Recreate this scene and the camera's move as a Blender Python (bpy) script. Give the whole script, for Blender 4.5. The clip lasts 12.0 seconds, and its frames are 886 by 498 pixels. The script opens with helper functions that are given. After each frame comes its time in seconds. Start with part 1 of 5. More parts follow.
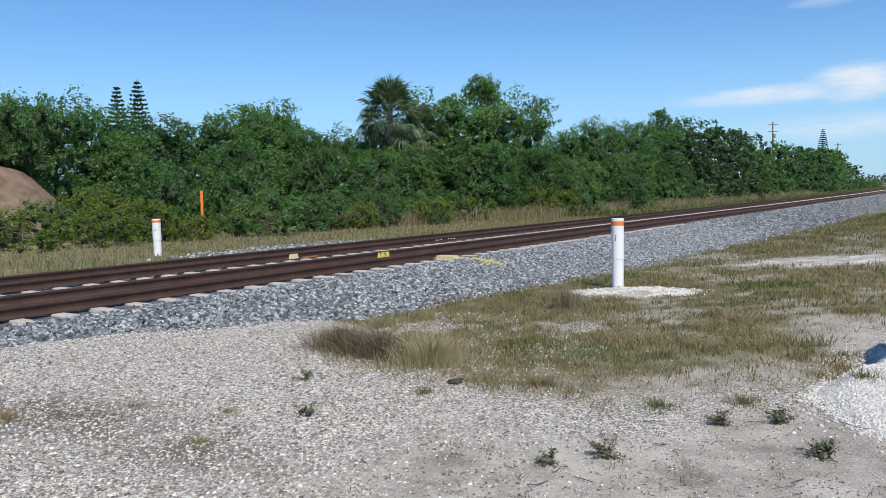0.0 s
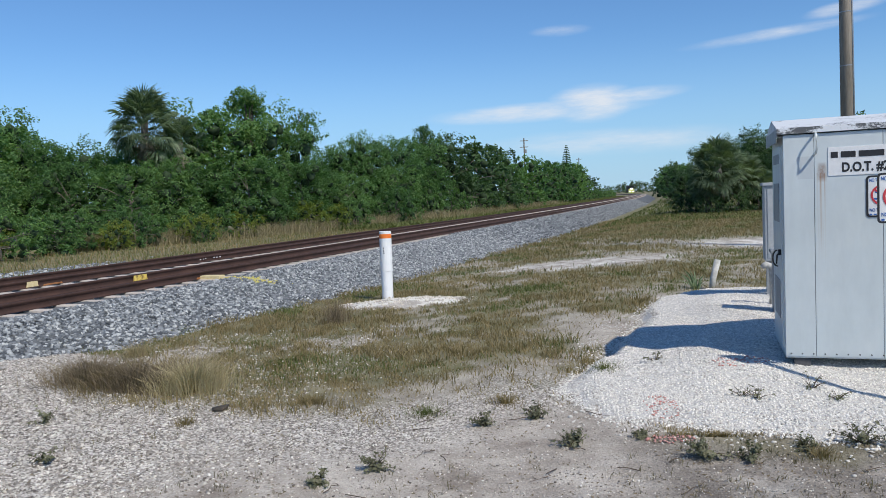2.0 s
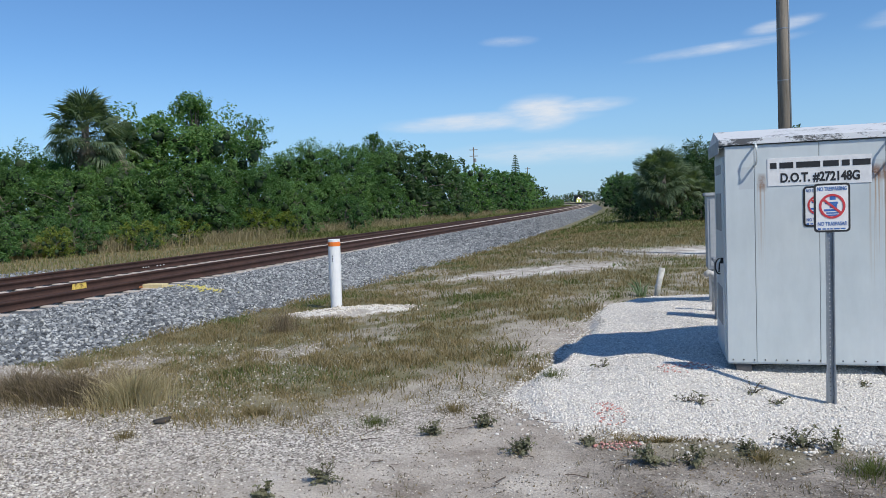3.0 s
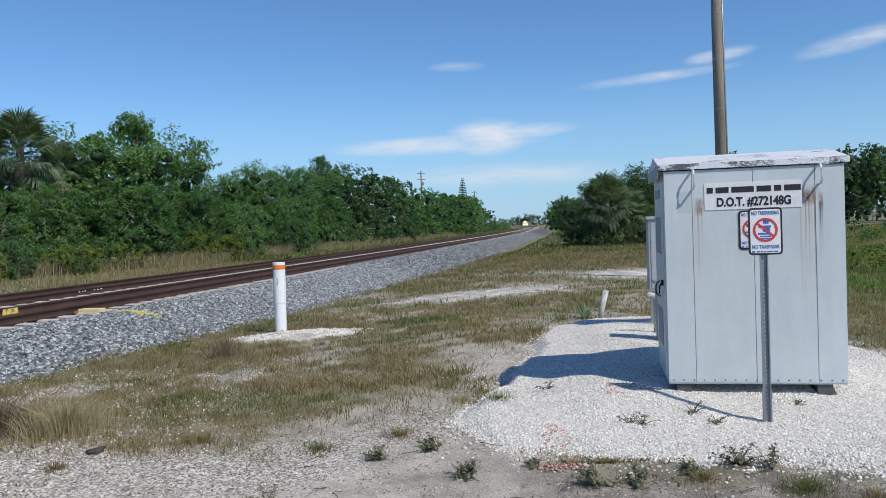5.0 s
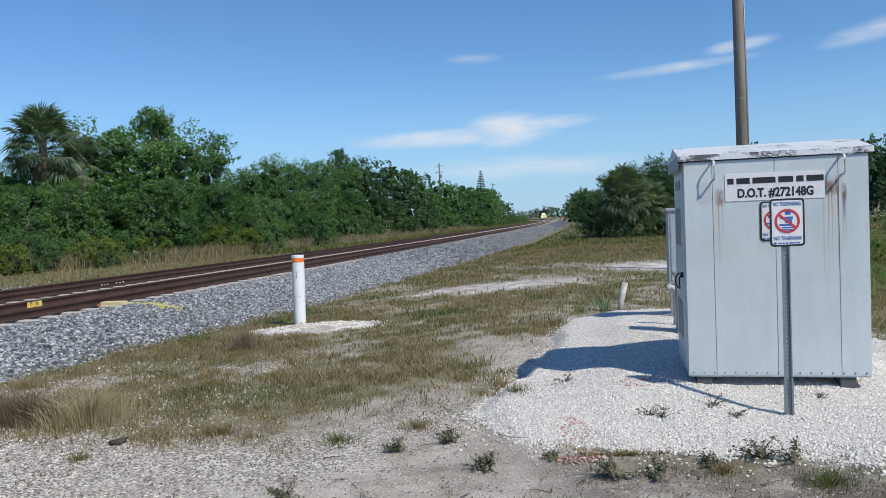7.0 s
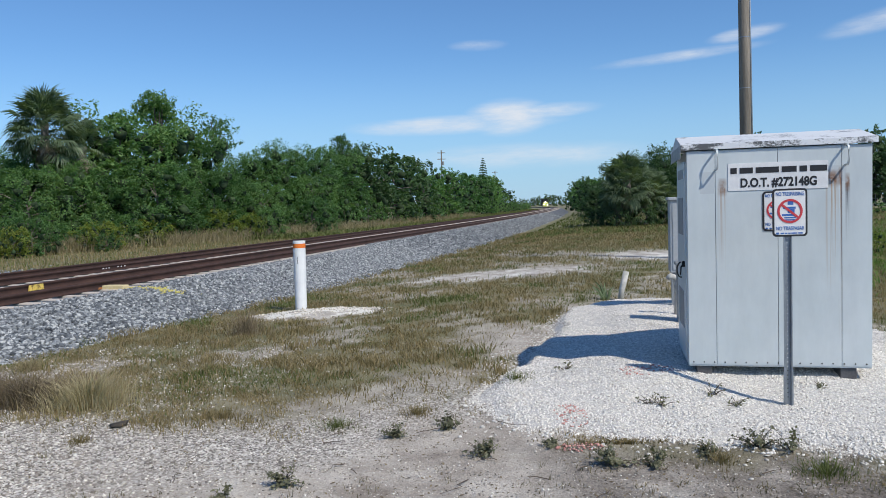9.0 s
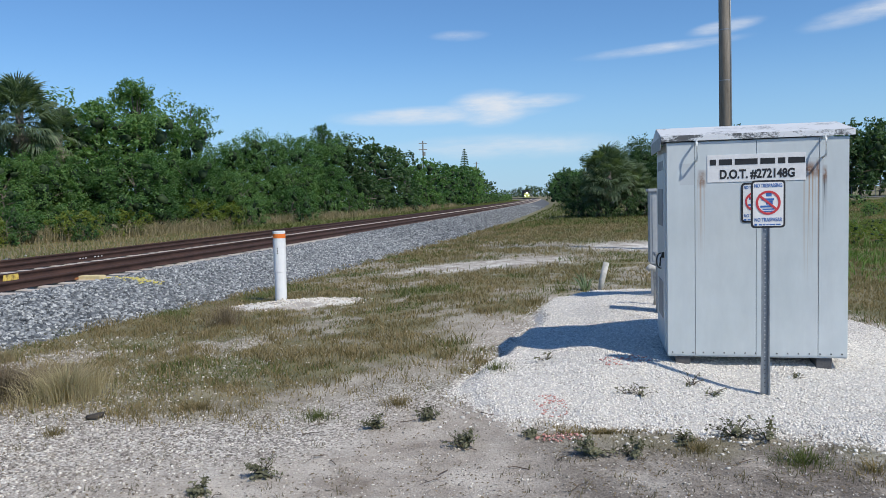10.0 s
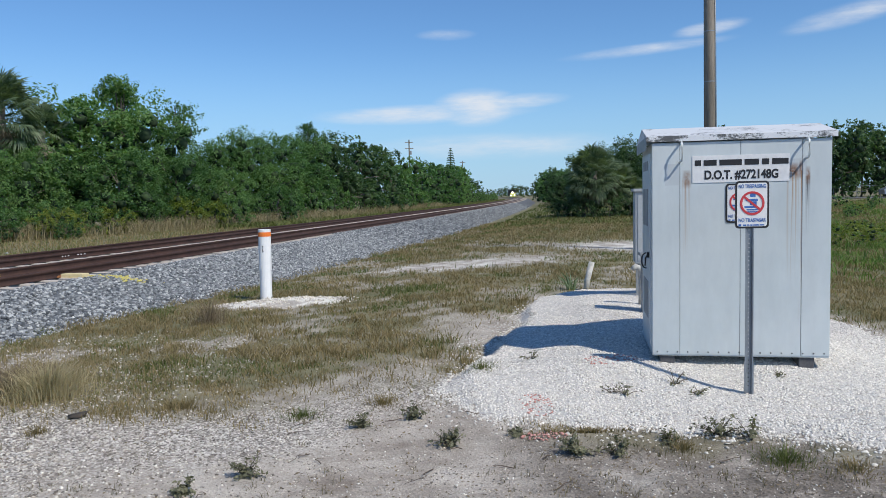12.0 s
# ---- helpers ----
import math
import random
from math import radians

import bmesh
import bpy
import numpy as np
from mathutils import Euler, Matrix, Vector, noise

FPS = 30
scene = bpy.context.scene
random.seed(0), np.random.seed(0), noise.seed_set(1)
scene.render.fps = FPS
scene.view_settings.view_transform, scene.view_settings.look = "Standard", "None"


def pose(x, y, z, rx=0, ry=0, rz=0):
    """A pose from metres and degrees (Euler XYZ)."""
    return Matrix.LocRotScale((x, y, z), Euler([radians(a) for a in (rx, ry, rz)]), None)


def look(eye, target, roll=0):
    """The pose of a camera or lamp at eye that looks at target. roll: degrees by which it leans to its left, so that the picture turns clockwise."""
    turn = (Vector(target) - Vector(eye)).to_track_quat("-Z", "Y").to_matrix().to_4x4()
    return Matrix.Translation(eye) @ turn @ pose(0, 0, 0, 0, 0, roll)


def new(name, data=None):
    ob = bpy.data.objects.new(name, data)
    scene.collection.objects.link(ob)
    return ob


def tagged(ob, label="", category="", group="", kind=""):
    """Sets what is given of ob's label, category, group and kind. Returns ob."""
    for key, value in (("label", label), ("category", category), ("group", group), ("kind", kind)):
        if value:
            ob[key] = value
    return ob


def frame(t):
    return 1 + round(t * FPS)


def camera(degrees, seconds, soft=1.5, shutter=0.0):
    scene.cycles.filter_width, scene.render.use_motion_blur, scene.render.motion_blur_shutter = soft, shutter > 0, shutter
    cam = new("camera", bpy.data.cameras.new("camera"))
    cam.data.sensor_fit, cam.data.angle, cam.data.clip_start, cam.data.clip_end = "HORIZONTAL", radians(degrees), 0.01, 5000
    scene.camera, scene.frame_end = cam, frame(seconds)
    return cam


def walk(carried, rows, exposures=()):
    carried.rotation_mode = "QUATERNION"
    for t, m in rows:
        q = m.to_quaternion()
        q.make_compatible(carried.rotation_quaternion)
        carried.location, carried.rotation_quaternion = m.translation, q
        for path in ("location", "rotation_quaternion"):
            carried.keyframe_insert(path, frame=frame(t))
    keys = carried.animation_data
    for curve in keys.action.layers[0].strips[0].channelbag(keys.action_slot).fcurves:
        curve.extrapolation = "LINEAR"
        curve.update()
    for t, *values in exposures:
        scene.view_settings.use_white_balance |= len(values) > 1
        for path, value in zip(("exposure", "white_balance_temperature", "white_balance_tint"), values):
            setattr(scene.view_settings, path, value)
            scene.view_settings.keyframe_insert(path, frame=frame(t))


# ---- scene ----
cam = camera(61.06, 12.0, soft=0.6)
PATH = [
    (0, -0.097, -0.171, 2.023, 85.769, 1.558, 21.077),
    (0.5, -0.040, -0.104, 2.023, 85.753, 2.377, 12.987),
    (1, -0.030, -0.075, 2.029, 86.068, 2.711, 8.782),
    (1.5, -0.028, -0.079, 2.023, 86.096, 2.720, 6.208),
    (2, -0.036, -0.077, 2.021, 86.232, 2.590, 3.774),
    (2.5, -0.029, -0.060, 2.017, 86.467, 2.439, 1.669),
    (3, -0.032, -0.045, 2.015, 86.706, 2.259, -0.042),
    (3.5, -0.031, -0.046, 2.012, 87.060, 2.072, -1.345),
    (5.5, -0.007, -0.038, 2.012, 88.451, 2.166, -4.272),
    (6, -0.012, -0.036, 2.015, 88.275, 2.340, -4.075),
    (6.5, -0.003, -0.035, 2.009, 88.050, 2.347, -3.437),
    (7, -0.005, -0.034, 2.008, 87.811, 2.326, -2.639),
    (9, -0.005, -0.025, 2.005, 86.835, 1.780, -2.511),
    (9.5, -0.003, -0.003, 1.999, 86.423, 1.639, -3.289),
    (10, 0.004, -0.001, 2.000, 86.091, 1.552, -3.927),
    (10.5, 0.002, -0.003, 1.996, 85.944, 1.530, -4.340),
    (11, 0.007, -0.004, 1.996, 85.893, 1.459, -4.614),
    (11.5, -0.001, -0.002, 1.997, 85.934, 1.338, -4.855),
    (12, -0.000, 0.000, 2.000, 85.996, 1.272, -4.989),
]
walk(cam, [(r[0], pose(*r[1:])) for r in PATH], ((0, 0.06), (0.8, 0.03), (2.5, -0.08), (12, -0.08)))

# ---- world, sun, exposure ----
SUN_TO = Vector((0.65, -0.76, 0)).normalized()
SUN_EL = radians(48.5)
sun_data = bpy.data.lights.new("sun", "SUN")
sun_data.energy, sun_data.angle, sun_data.color = 4.2, radians(0.53), (1.0, 0.945, 0.84)
sun = new("sun", sun_data)
sun_dir = Vector((SUN_TO.x * math.cos(SUN_EL), SUN_TO.y * math.cos(SUN_EL), math.sin(SUN_EL)))
sun.matrix_world = look((30, -30, 60), Vector((30, -30, 60)) - sun_dir)

world = bpy.data.worlds.new("sky")
scene.world = world
world.use_nodes = True
wt = world.node_tree
wt.nodes.clear()


def wnode(kind, **props):
    n = wt.nodes.new(kind)
    for k, v in props.items():
        setattr(n, k, v)
    return n


def wmath(op, a, b=None, c=None):
    n = wt.nodes.new("ShaderNodeMath")
    n.operation = op
    for i, v in enumerate((a, b, c)):
        if v is None:
            continue
        if isinstance(v, (int, float)):
            n.inputs[i].default_value = v
        else:
            wt.links.new(v, n.inputs[i])
    return n.outputs[0]


sky = wnode("ShaderNodeTexSky", sky_type="NISHITA", sun_disc=False)
sky.sun_elevation, sky.sun_rotation = SUN_EL, math.atan2(SUN_TO.x, SUN_TO.y)
sky.air_density, sky.dust_density, sky.ozone_density, sky.altitude = 1.0, 0.0, 3.0, 0
tc = wnode("ShaderNodeTexCoord")
sep = wnode("ShaderNodeSeparateXYZ")
wt.links.new(tc.outputs["Generated"], sep.inputs[0])
azimuth = wmath("MULTIPLY", wmath("ARCTAN2", sep.outputs[0], sep.outputs[1]), 57.2958)   # to the right of +y
height = wmath("MULTIPLY", wmath("ARCSINE", sep.outputs[2]), 57.2958)
comb = wnode("ShaderNodeCombineXYZ")
wt.links.new(wmath("MULTIPLY", azimuth, 0.16), comb.inputs[0])
wt.links.new(wmath("MULTIPLY", height, 0.75), comb.inputs[1])
wisps = wnode("ShaderNodeTexNoise")
wisps.inputs["Scale"].default_value, wisps.inputs["Detail"].default_value = 1.6, 6
wisps.inputs["Roughness"].default_value = 0.62
wt.links.new(comb.outputs[0], wisps.inputs["Vector"])
noise_out = wisps.outputs["Fac"]
# azimuth, height, half length, half thickness, tilt, density
CLOUDS = [(3.6, 6.2, 9.5, 0.85, 0.02, 0.7), (7.6, 6.6, 3.8, 1.6, 0.03, 0.85), (10.0, 6.9, 5.2, 0.7, 0.05, 0.7), (5.5, 11.9, 2.6, 0.5, 0.0, 0.45), (20, 10.2, 7.0, 0.5, 0.06, 0.5), (24.5, 11.3, 3.0, 0.6, 0.1, 0.6),
          (33.5, 11.3, 5.0, 0.9, 0.16, 0.55), (36, 14.6, 5.0, 1.2, 0.05, 0.55), (9, 3.7, 12, 1.2, 0.0, 0.5), (-30, 17, 8, 0.6, 0.1, 0.25)]
total = None
for a0, h0, la, lh, tilt, dens in CLOUDS:
    da = wmath("SUBTRACT", azimuth, a0)
    dh = wmath("SUBTRACT", wmath("SUBTRACT", height, h0), wmath("MULTIPLY", da, tilt))
    r2 = wmath("ADD", wmath("POWER", wmath("ABSOLUTE", wmath("DIVIDE", da, la)), 2.0), wmath("POWER", wmath("ABSOLUTE", wmath("DIVIDE", dh, lh)), 2.0))
    body = wmath("MAXIMUM", wmath("SUBTRACT", 1.0, r2), 0.0)
    body = wmath("MULTIPLY", body, wmath("MULTIPLY", noise_out, 2.0 * dens))
    total = body if total is None else wmath("MAXIMUM", total, body)
soft = wnode("ShaderNodeMapRange", interpolation_type="SMOOTHSTEP")
soft.inputs["From Min"].default_value, soft.inputs["From Max"].default_value = 0.02, 1.15
wt.links.new(total, soft.inputs["Value"])
mixc = wnode("ShaderNodeMix", data_type="RGBA")
wt.links.new(soft.outputs[0], mixc.inputs["Factor"])
tint = wnode("ShaderNodeMix", data_type="RGBA", blend_type="MULTIPLY")
tint.inputs["Factor"].default_value = 1.0
tint.inputs[7].default_value = (0.69, 0.96, 1.22, 1)
wt.links.new(sky.outputs[0], tint.inputs[6])
low = wnode("ShaderNodeMapRange", interpolation_type="SMOOTHSTEP")
low.inputs["From Min"].default_value, low.inputs["From Max"].default_value = 12.0, -1.0
low.inputs["To Max"].default_value = 0.75
wt.links.new(height, low.inputs["Value"])
haze = wnode("ShaderNodeMix", data_type="RGBA")
wt.links.new(low.outputs[0], haze.inputs["Factor"])
wt.links.new(tint.outputs[2], haze.inputs[6])
haze.inputs[7].default_value = (3.3, 5.3, 7.7, 1)
wt.links.new(haze.outputs[2], mixc.inputs[6])
mixc.inputs[7].default_value = (7.2, 7.6, 8.2, 1)
bg = wnode("ShaderNodeBackground")
bg.inputs["Strength"].default_value = 0.11
wt.links.new(mixc.outputs[2], bg.inputs["Color"])
wout = wnode("ShaderNodeOutputWorld")
wt.links.new(bg.outputs[0], wout.inputs["Surface"])

# ---- plan: the railway's own directions, along (s) and across (q, away from the camera) ----
TH = radians(-15.16)
DX, DY = -math.sin(TH), math.cos(TH)
NX, NY = -math.cos(TH), -math.sin(TH)
GAUGE = 1.505
RAIL_Q, RAIL_Z, SECOND = 11.71, 0.53, 3.65


def sq(s, q):
    return DX * s + NX * q, DY * s + NY * q


def smooth(x, a, b):
    t = np.clip((np.asarray(x, float) - a) / (b - a), 0, 1)
    return t * t * (3 - 2 * t)


def bend():
    """The railway's centre line: straight at first, then bending gently to the left, more so far away."""
    pts, x, y, th = [], *sq(-60, 0), TH
    s = -60.0
    while s < 520:
        pts.append((s, x, y, th))
        k = 0.0 if s < 29 else 0.000244 if s < 330 else 0.0016
        step = 1.0 if s < 60 else 2.0
        x, y, th, s = x - math.sin(th) * step, y + math.cos(th) * step, th + k * step, s + step
    return np.array(pts)


BEND = bend()


def on_track(s, q):
    """Place at the distance s along the bent line and q across it, and the heading there."""
    x, y, th = (np.interp(s, BEND[:, 0], BEND[:, i]) for i in (1, 2, 3))
    return x - np.cos(th) * q, y - np.sin(th) * q, th


_r = np.random.default_rng(5)
_ph = _r.uniform(0, 6.28, (24, 2))
_kx = _r.normal(0, 1, (24, 2))


def waves(x, y, scale, k0=0, n=12):
    """Cheap smooth noise, about -1 to 1."""
    x, y = np.asarray(x, float), np.asarray(y, float)
    out = 0
    for i in range(k0, k0 + n):
        out = out + np.sin((x * _kx[i % 24, 0] + y * _kx[i % 24, 1]) * scale * (1 + 0.13 * i) + _ph[i % 24, 0])
    return out / (0.7 * n) ** 0.5 / 1.4


PAD_C = (3.9, 9.4)
PAD = [(-180, 2.6), (-165, 2.95), (-152, 3.75), (-138, 4.05), (-127, 3.95), (-112, 3.75), (-100, 3.85), (-88, 4.2), (-70, 4.3), (-40, 3.2), (-12, 2.55), (20, 2.75), (60, 4.4), (78, 5.2), (90, 5.0), (105, 4.2), (128, 2.7), (150, 2.35), (180, 2.6)]


def pad_depth(x, y):
    """Metres inside the edge of the white gravel pad; negative outside."""
    dx, dy = np.asarray(x, float) - PAD_C[0], np.asarray(y, float) - PAD_C[1]
    ang = np.degrees(np.arctan2(dy, dx))
    return np.interp(ang, [p[0] for p in PAD], [p[1] for p in PAD]) + 0.07 * waves(x, y, 2.6, 3, 6) - np.hypot(dx, dy)


def bank_z(x, y):
    """The earth bank beyond the tracks."""
    x, y = np.asarray(x, float), np.asarray(y, float)
    return (3.9 + 0.35 * waves(x, y, 0.9, 5)) * np.exp(-(((x + 32.2) / 4.8) ** 2 + ((y - 23.3) / 4.0) ** 2) ** 2)


def ground_z(x, y):
    x, y = np.asarray(x, float), np.asarray(y, float)
    s, q = x * DX + y * DY, x * NX + y * NY
    zt = np.interp(s, [-20, 0, 4.5, 6.3, 8, 9.5, 19, 52, 150, 3000], [.3, .3, .2, .1, -.02, -.14, -.3, -.5, -.5, -.5])
    far = smooth(q, 12, 19)
    z = zt * smooth(q, 1, 9) * (1 - far) + 0.22 * far
    z = z + bank_z(x, y)
    z = z + np.interp(x, [12, 45, 90], [0, 0.85, 1.1]) * smooth(y, 25, 50) * smooth(-q, 0, 12)
    near = np.exp(-(np.hypot(x, y - 8) / 16) ** 2)
    z = z + near * (0.018 * waves(x, y, 0.9) + 0.007 * waves(x, y, 4.0, 6))
    inside = pad_depth(x, y)
    back = smooth(y, 6.9, 8.6)
    z = z + (0.05 + 0.1 * back) * smooth(inside, 0, 0.35) + 0.115 * smooth(inside, 0.5, 2.0) * (0.35 + 0.65 * smooth(y, 6.6, 7.6))
    mound = np.hypot((x + 2.0) / 1.5, (y - 15.7) / 0.95)
    return z + 0.1 * smooth(-mound, -1.15, -0.2)


def bed_z(q, s):
    """Top of the ballast across the railway."""
    return np.interp(q, [5.5, 7.4, 10.6, 11.1, 17.5, 17.9, 21.0], [-0.95, -0.57, 0.265, 0.318, 0.312, 0.27, -0.5])


def cover(x, y):
    """How much grass grows at a place, 0 to 1."""
    s, q = x * DX + y * DY, x * NX + y * NY
    patch = waves(x, y, 0.75, 2) + 0.5 * waves(x, y, 2.4, 9)
    edge = y + 0.45 * waves(x, y, 0.8, 4) - np.interp(x, [-9, -5.5, -4.6, -2.6, -0.6, 1.0, 3, 12], [13, 10.4, 7.6, 6.95, 6.6, 6.8, 14, 12])
    g = smooth(edge, -0.35, 0.9) * (0.3 + 0.7 * smooth(patch, -1.0, 0.1)) * (0.55 + 0.45 * smooth(y, 7, 12))
    sand = np.exp(-(((x - 2.6) / 3.8) ** 2 + ((y - 22.6) / 2.2) ** 2)) + np.exp(-(((x - 9.2) / 3.2) ** 2 + ((y - 27.5) / 3.4) ** 2)) + np.exp(-(((x - 1.9) / 0.9) ** 2 + ((y - 10.6) / 1.6) ** 2))
    mound = np.hypot((x + 2.0) / 1.5, (y - 15.7) / 0.95)
    g = g * (1 - np.clip(1.25 * sand, 0, 1)) * smooth(mound, 0.8, 1.15)
    dep = pad_depth(x, y)
    fringe = smooth(dep, -0.8, -0.25) * smooth(x, 0.9, 1.8) * smooth(y, 8.0, 6.4) * smooth(patch, -0.6, 0.6)
    meadow = smooth(x, 6.2, 8) * smooth(y, 8.8, 11) * 0.85 * (1 - np.clip(1.25 * sand, 0, 1))
    return np.where(dep > -0.05, 0, np.maximum(np.maximum(g, 0.4 * fringe), meadow))


# ---- materials ----
def material(name, rough=0.8, metal=0.0):
    m = bpy.data.materials.new(name)
    m.use_nodes = True
    b = m.node_tree.nodes["Principled BSDF"]
    b.inputs["Roughness"].default_value, b.inputs["Metallic"].default_value = rough, metal
    return m, m.node_tree, b


def add(t, kind, **props):
    n = t.nodes.new(kind)
    for k, v in props.items():
        setattr(n, k, v)
    return n


def tex(t, scale, detail=4, rough=0.55, coord="Object", stretch=(1, 1, 1)):
    c = add(t, "ShaderNodeTexCoord")
    mp = add(t, "ShaderNodeMapping")
    mp.inputs["Scale"].default_value = stretch
    n = add(t, "ShaderNodeTexNoise")
    n.inputs["Scale"].default_value, n.inputs["Detail"].default_value, n.inputs["Roughness"].default_value = scale, detail, rough
    t.links.new(c.outputs[coord], mp.inputs[0])
    t.links.new(mp.outputs[0], n.inputs["Vector"])
    return n.outputs["Fac"]


def ramp(t, fac, stops):
    r = add(t, "ShaderNodeValToRGB")
    e = r.color_ramp.elements
    while len(e) < len(stops):
        e.new(0.5)
    for el, (p, c) in zip(e, stops):
        el.position, el.color = p, (*c, 1)
    t.links.new(fac, r.inputs[0])
    return r.outputs[0]


def mix(t, fac, a, b, mode="MIX"):
    n = add(t, "ShaderNodeMix", data_type="RGBA", blend_type=mode)
    for sock, v in ((n.inputs["Factor"], fac), (n.inputs[6], a), (n.inputs[7], b)):
        if isinstance(v, (int, float)):
            sock.default_value = v
        elif isinstance(v, tuple):
            sock.default_value = (*v, 1)
        else:
            t.links.new(v, sock)
    return n.outputs[2]


def calc(t, op, a, b=0.0):
    n = add(t, "ShaderNodeMath", operation=op)
    for i, v in enumerate((a, b)):
        if isinstance(v, (int, float)):
            n.inputs[i].default_value = v
        else:
            t.links.new(v, n.inputs[i])
    return n.outputs[0]


def bump(t, b, height, strength=0.4, distance=0.01):
    n = add(t, "ShaderNodeBump")
    n.inputs["Strength"].default_value, n.inputs["Distance"].default_value = strength, distance
    t.links.new(height, n.inputs["Height"])
    t.links.new(n.outputs[0], b.inputs["Normal"])


def plain(name, lo, hi, scale=6, rough=0.7, metal=0.0, bumps=0.2, stretch=(1, 1, 1), edge=(0.32, 0.68)):
    """A surface that wanders between two colours at two scales, with fine relief."""
    m, t, b = material(name, rough, metal)
    coarse, fine = tex(t, scale, 5, 0.6, stretch=stretch), tex(t, scale * 9, 3, 0.6, stretch=stretch)
    fac = calc(t, "ADD", calc(t, "MULTIPLY", coarse, 0.65), calc(t, "MULTIPLY", fine, 0.35))
    t.links.new(ramp(t, fac, [(edge[0], lo), (edge[1], hi)]), b.inputs["Base Color"])
    bump(t, b, fine, bumps, 0.004)
    return m


def islands(name, stops, rough=0.85):
    """Loose pieces, each with a shade of its own."""
    m, t, b = material(name, rough)
    g = add(t, "ShaderNodeNewGeometry")
    col = ramp(t, g.outputs["Random Per Island"], stops)
    n = tex(t, 40, 2)
    t.links.new(mix(t, 0.5, col, ramp(t, n, [(0.3, (0.55, 0.55, 0.55)), (0.7, (1.2, 1.2, 1.2))]), "MULTIPLY"), b.inputs["Base Color"])
    return m


def foliage(name, stops, light=0.35, rough=0.5):
    """Leaves: each with its own green, some light passing through."""
    m, t, b = material(name, rough)
    g = add(t, "ShaderNodeNewGeometry")
    oi = add(t, "ShaderNodeObjectInfo")
    patch = tex(t, 0.35, 2, coord="Object")
    fac = calc(t, "ADD", calc(t, "MULTIPLY", g.outputs["Random Per Island"], 0.45), calc(t, "ADD", calc(t, "MULTIPLY", patch, 0.25), calc(t, "MULTIPLY", oi.outputs["Random"], 0.32)))
    col = ramp(t, fac, stops)
    t.links.new(col, b.inputs["Base Color"])
    b.inputs["Specular IOR Level"].default_value = 0.3
    tr = add(t, "ShaderNodeBsdfTranslucent")
    t.links.new(mix(t, 1.0, col, (1.1, 1.25, 0.55), "MULTIPLY"), tr.inputs["Color"])
    mx = add(t, "ShaderNodeMixShader")
    mx.inputs[0].default_value = light
    t.links.new(b.outputs[0], mx.inputs[1])
    t.links.new(tr.outputs[0], mx.inputs[2])
    t.links.new(mx.outputs[0], t.nodes["Material Output"].inputs["Surface"])
    return m


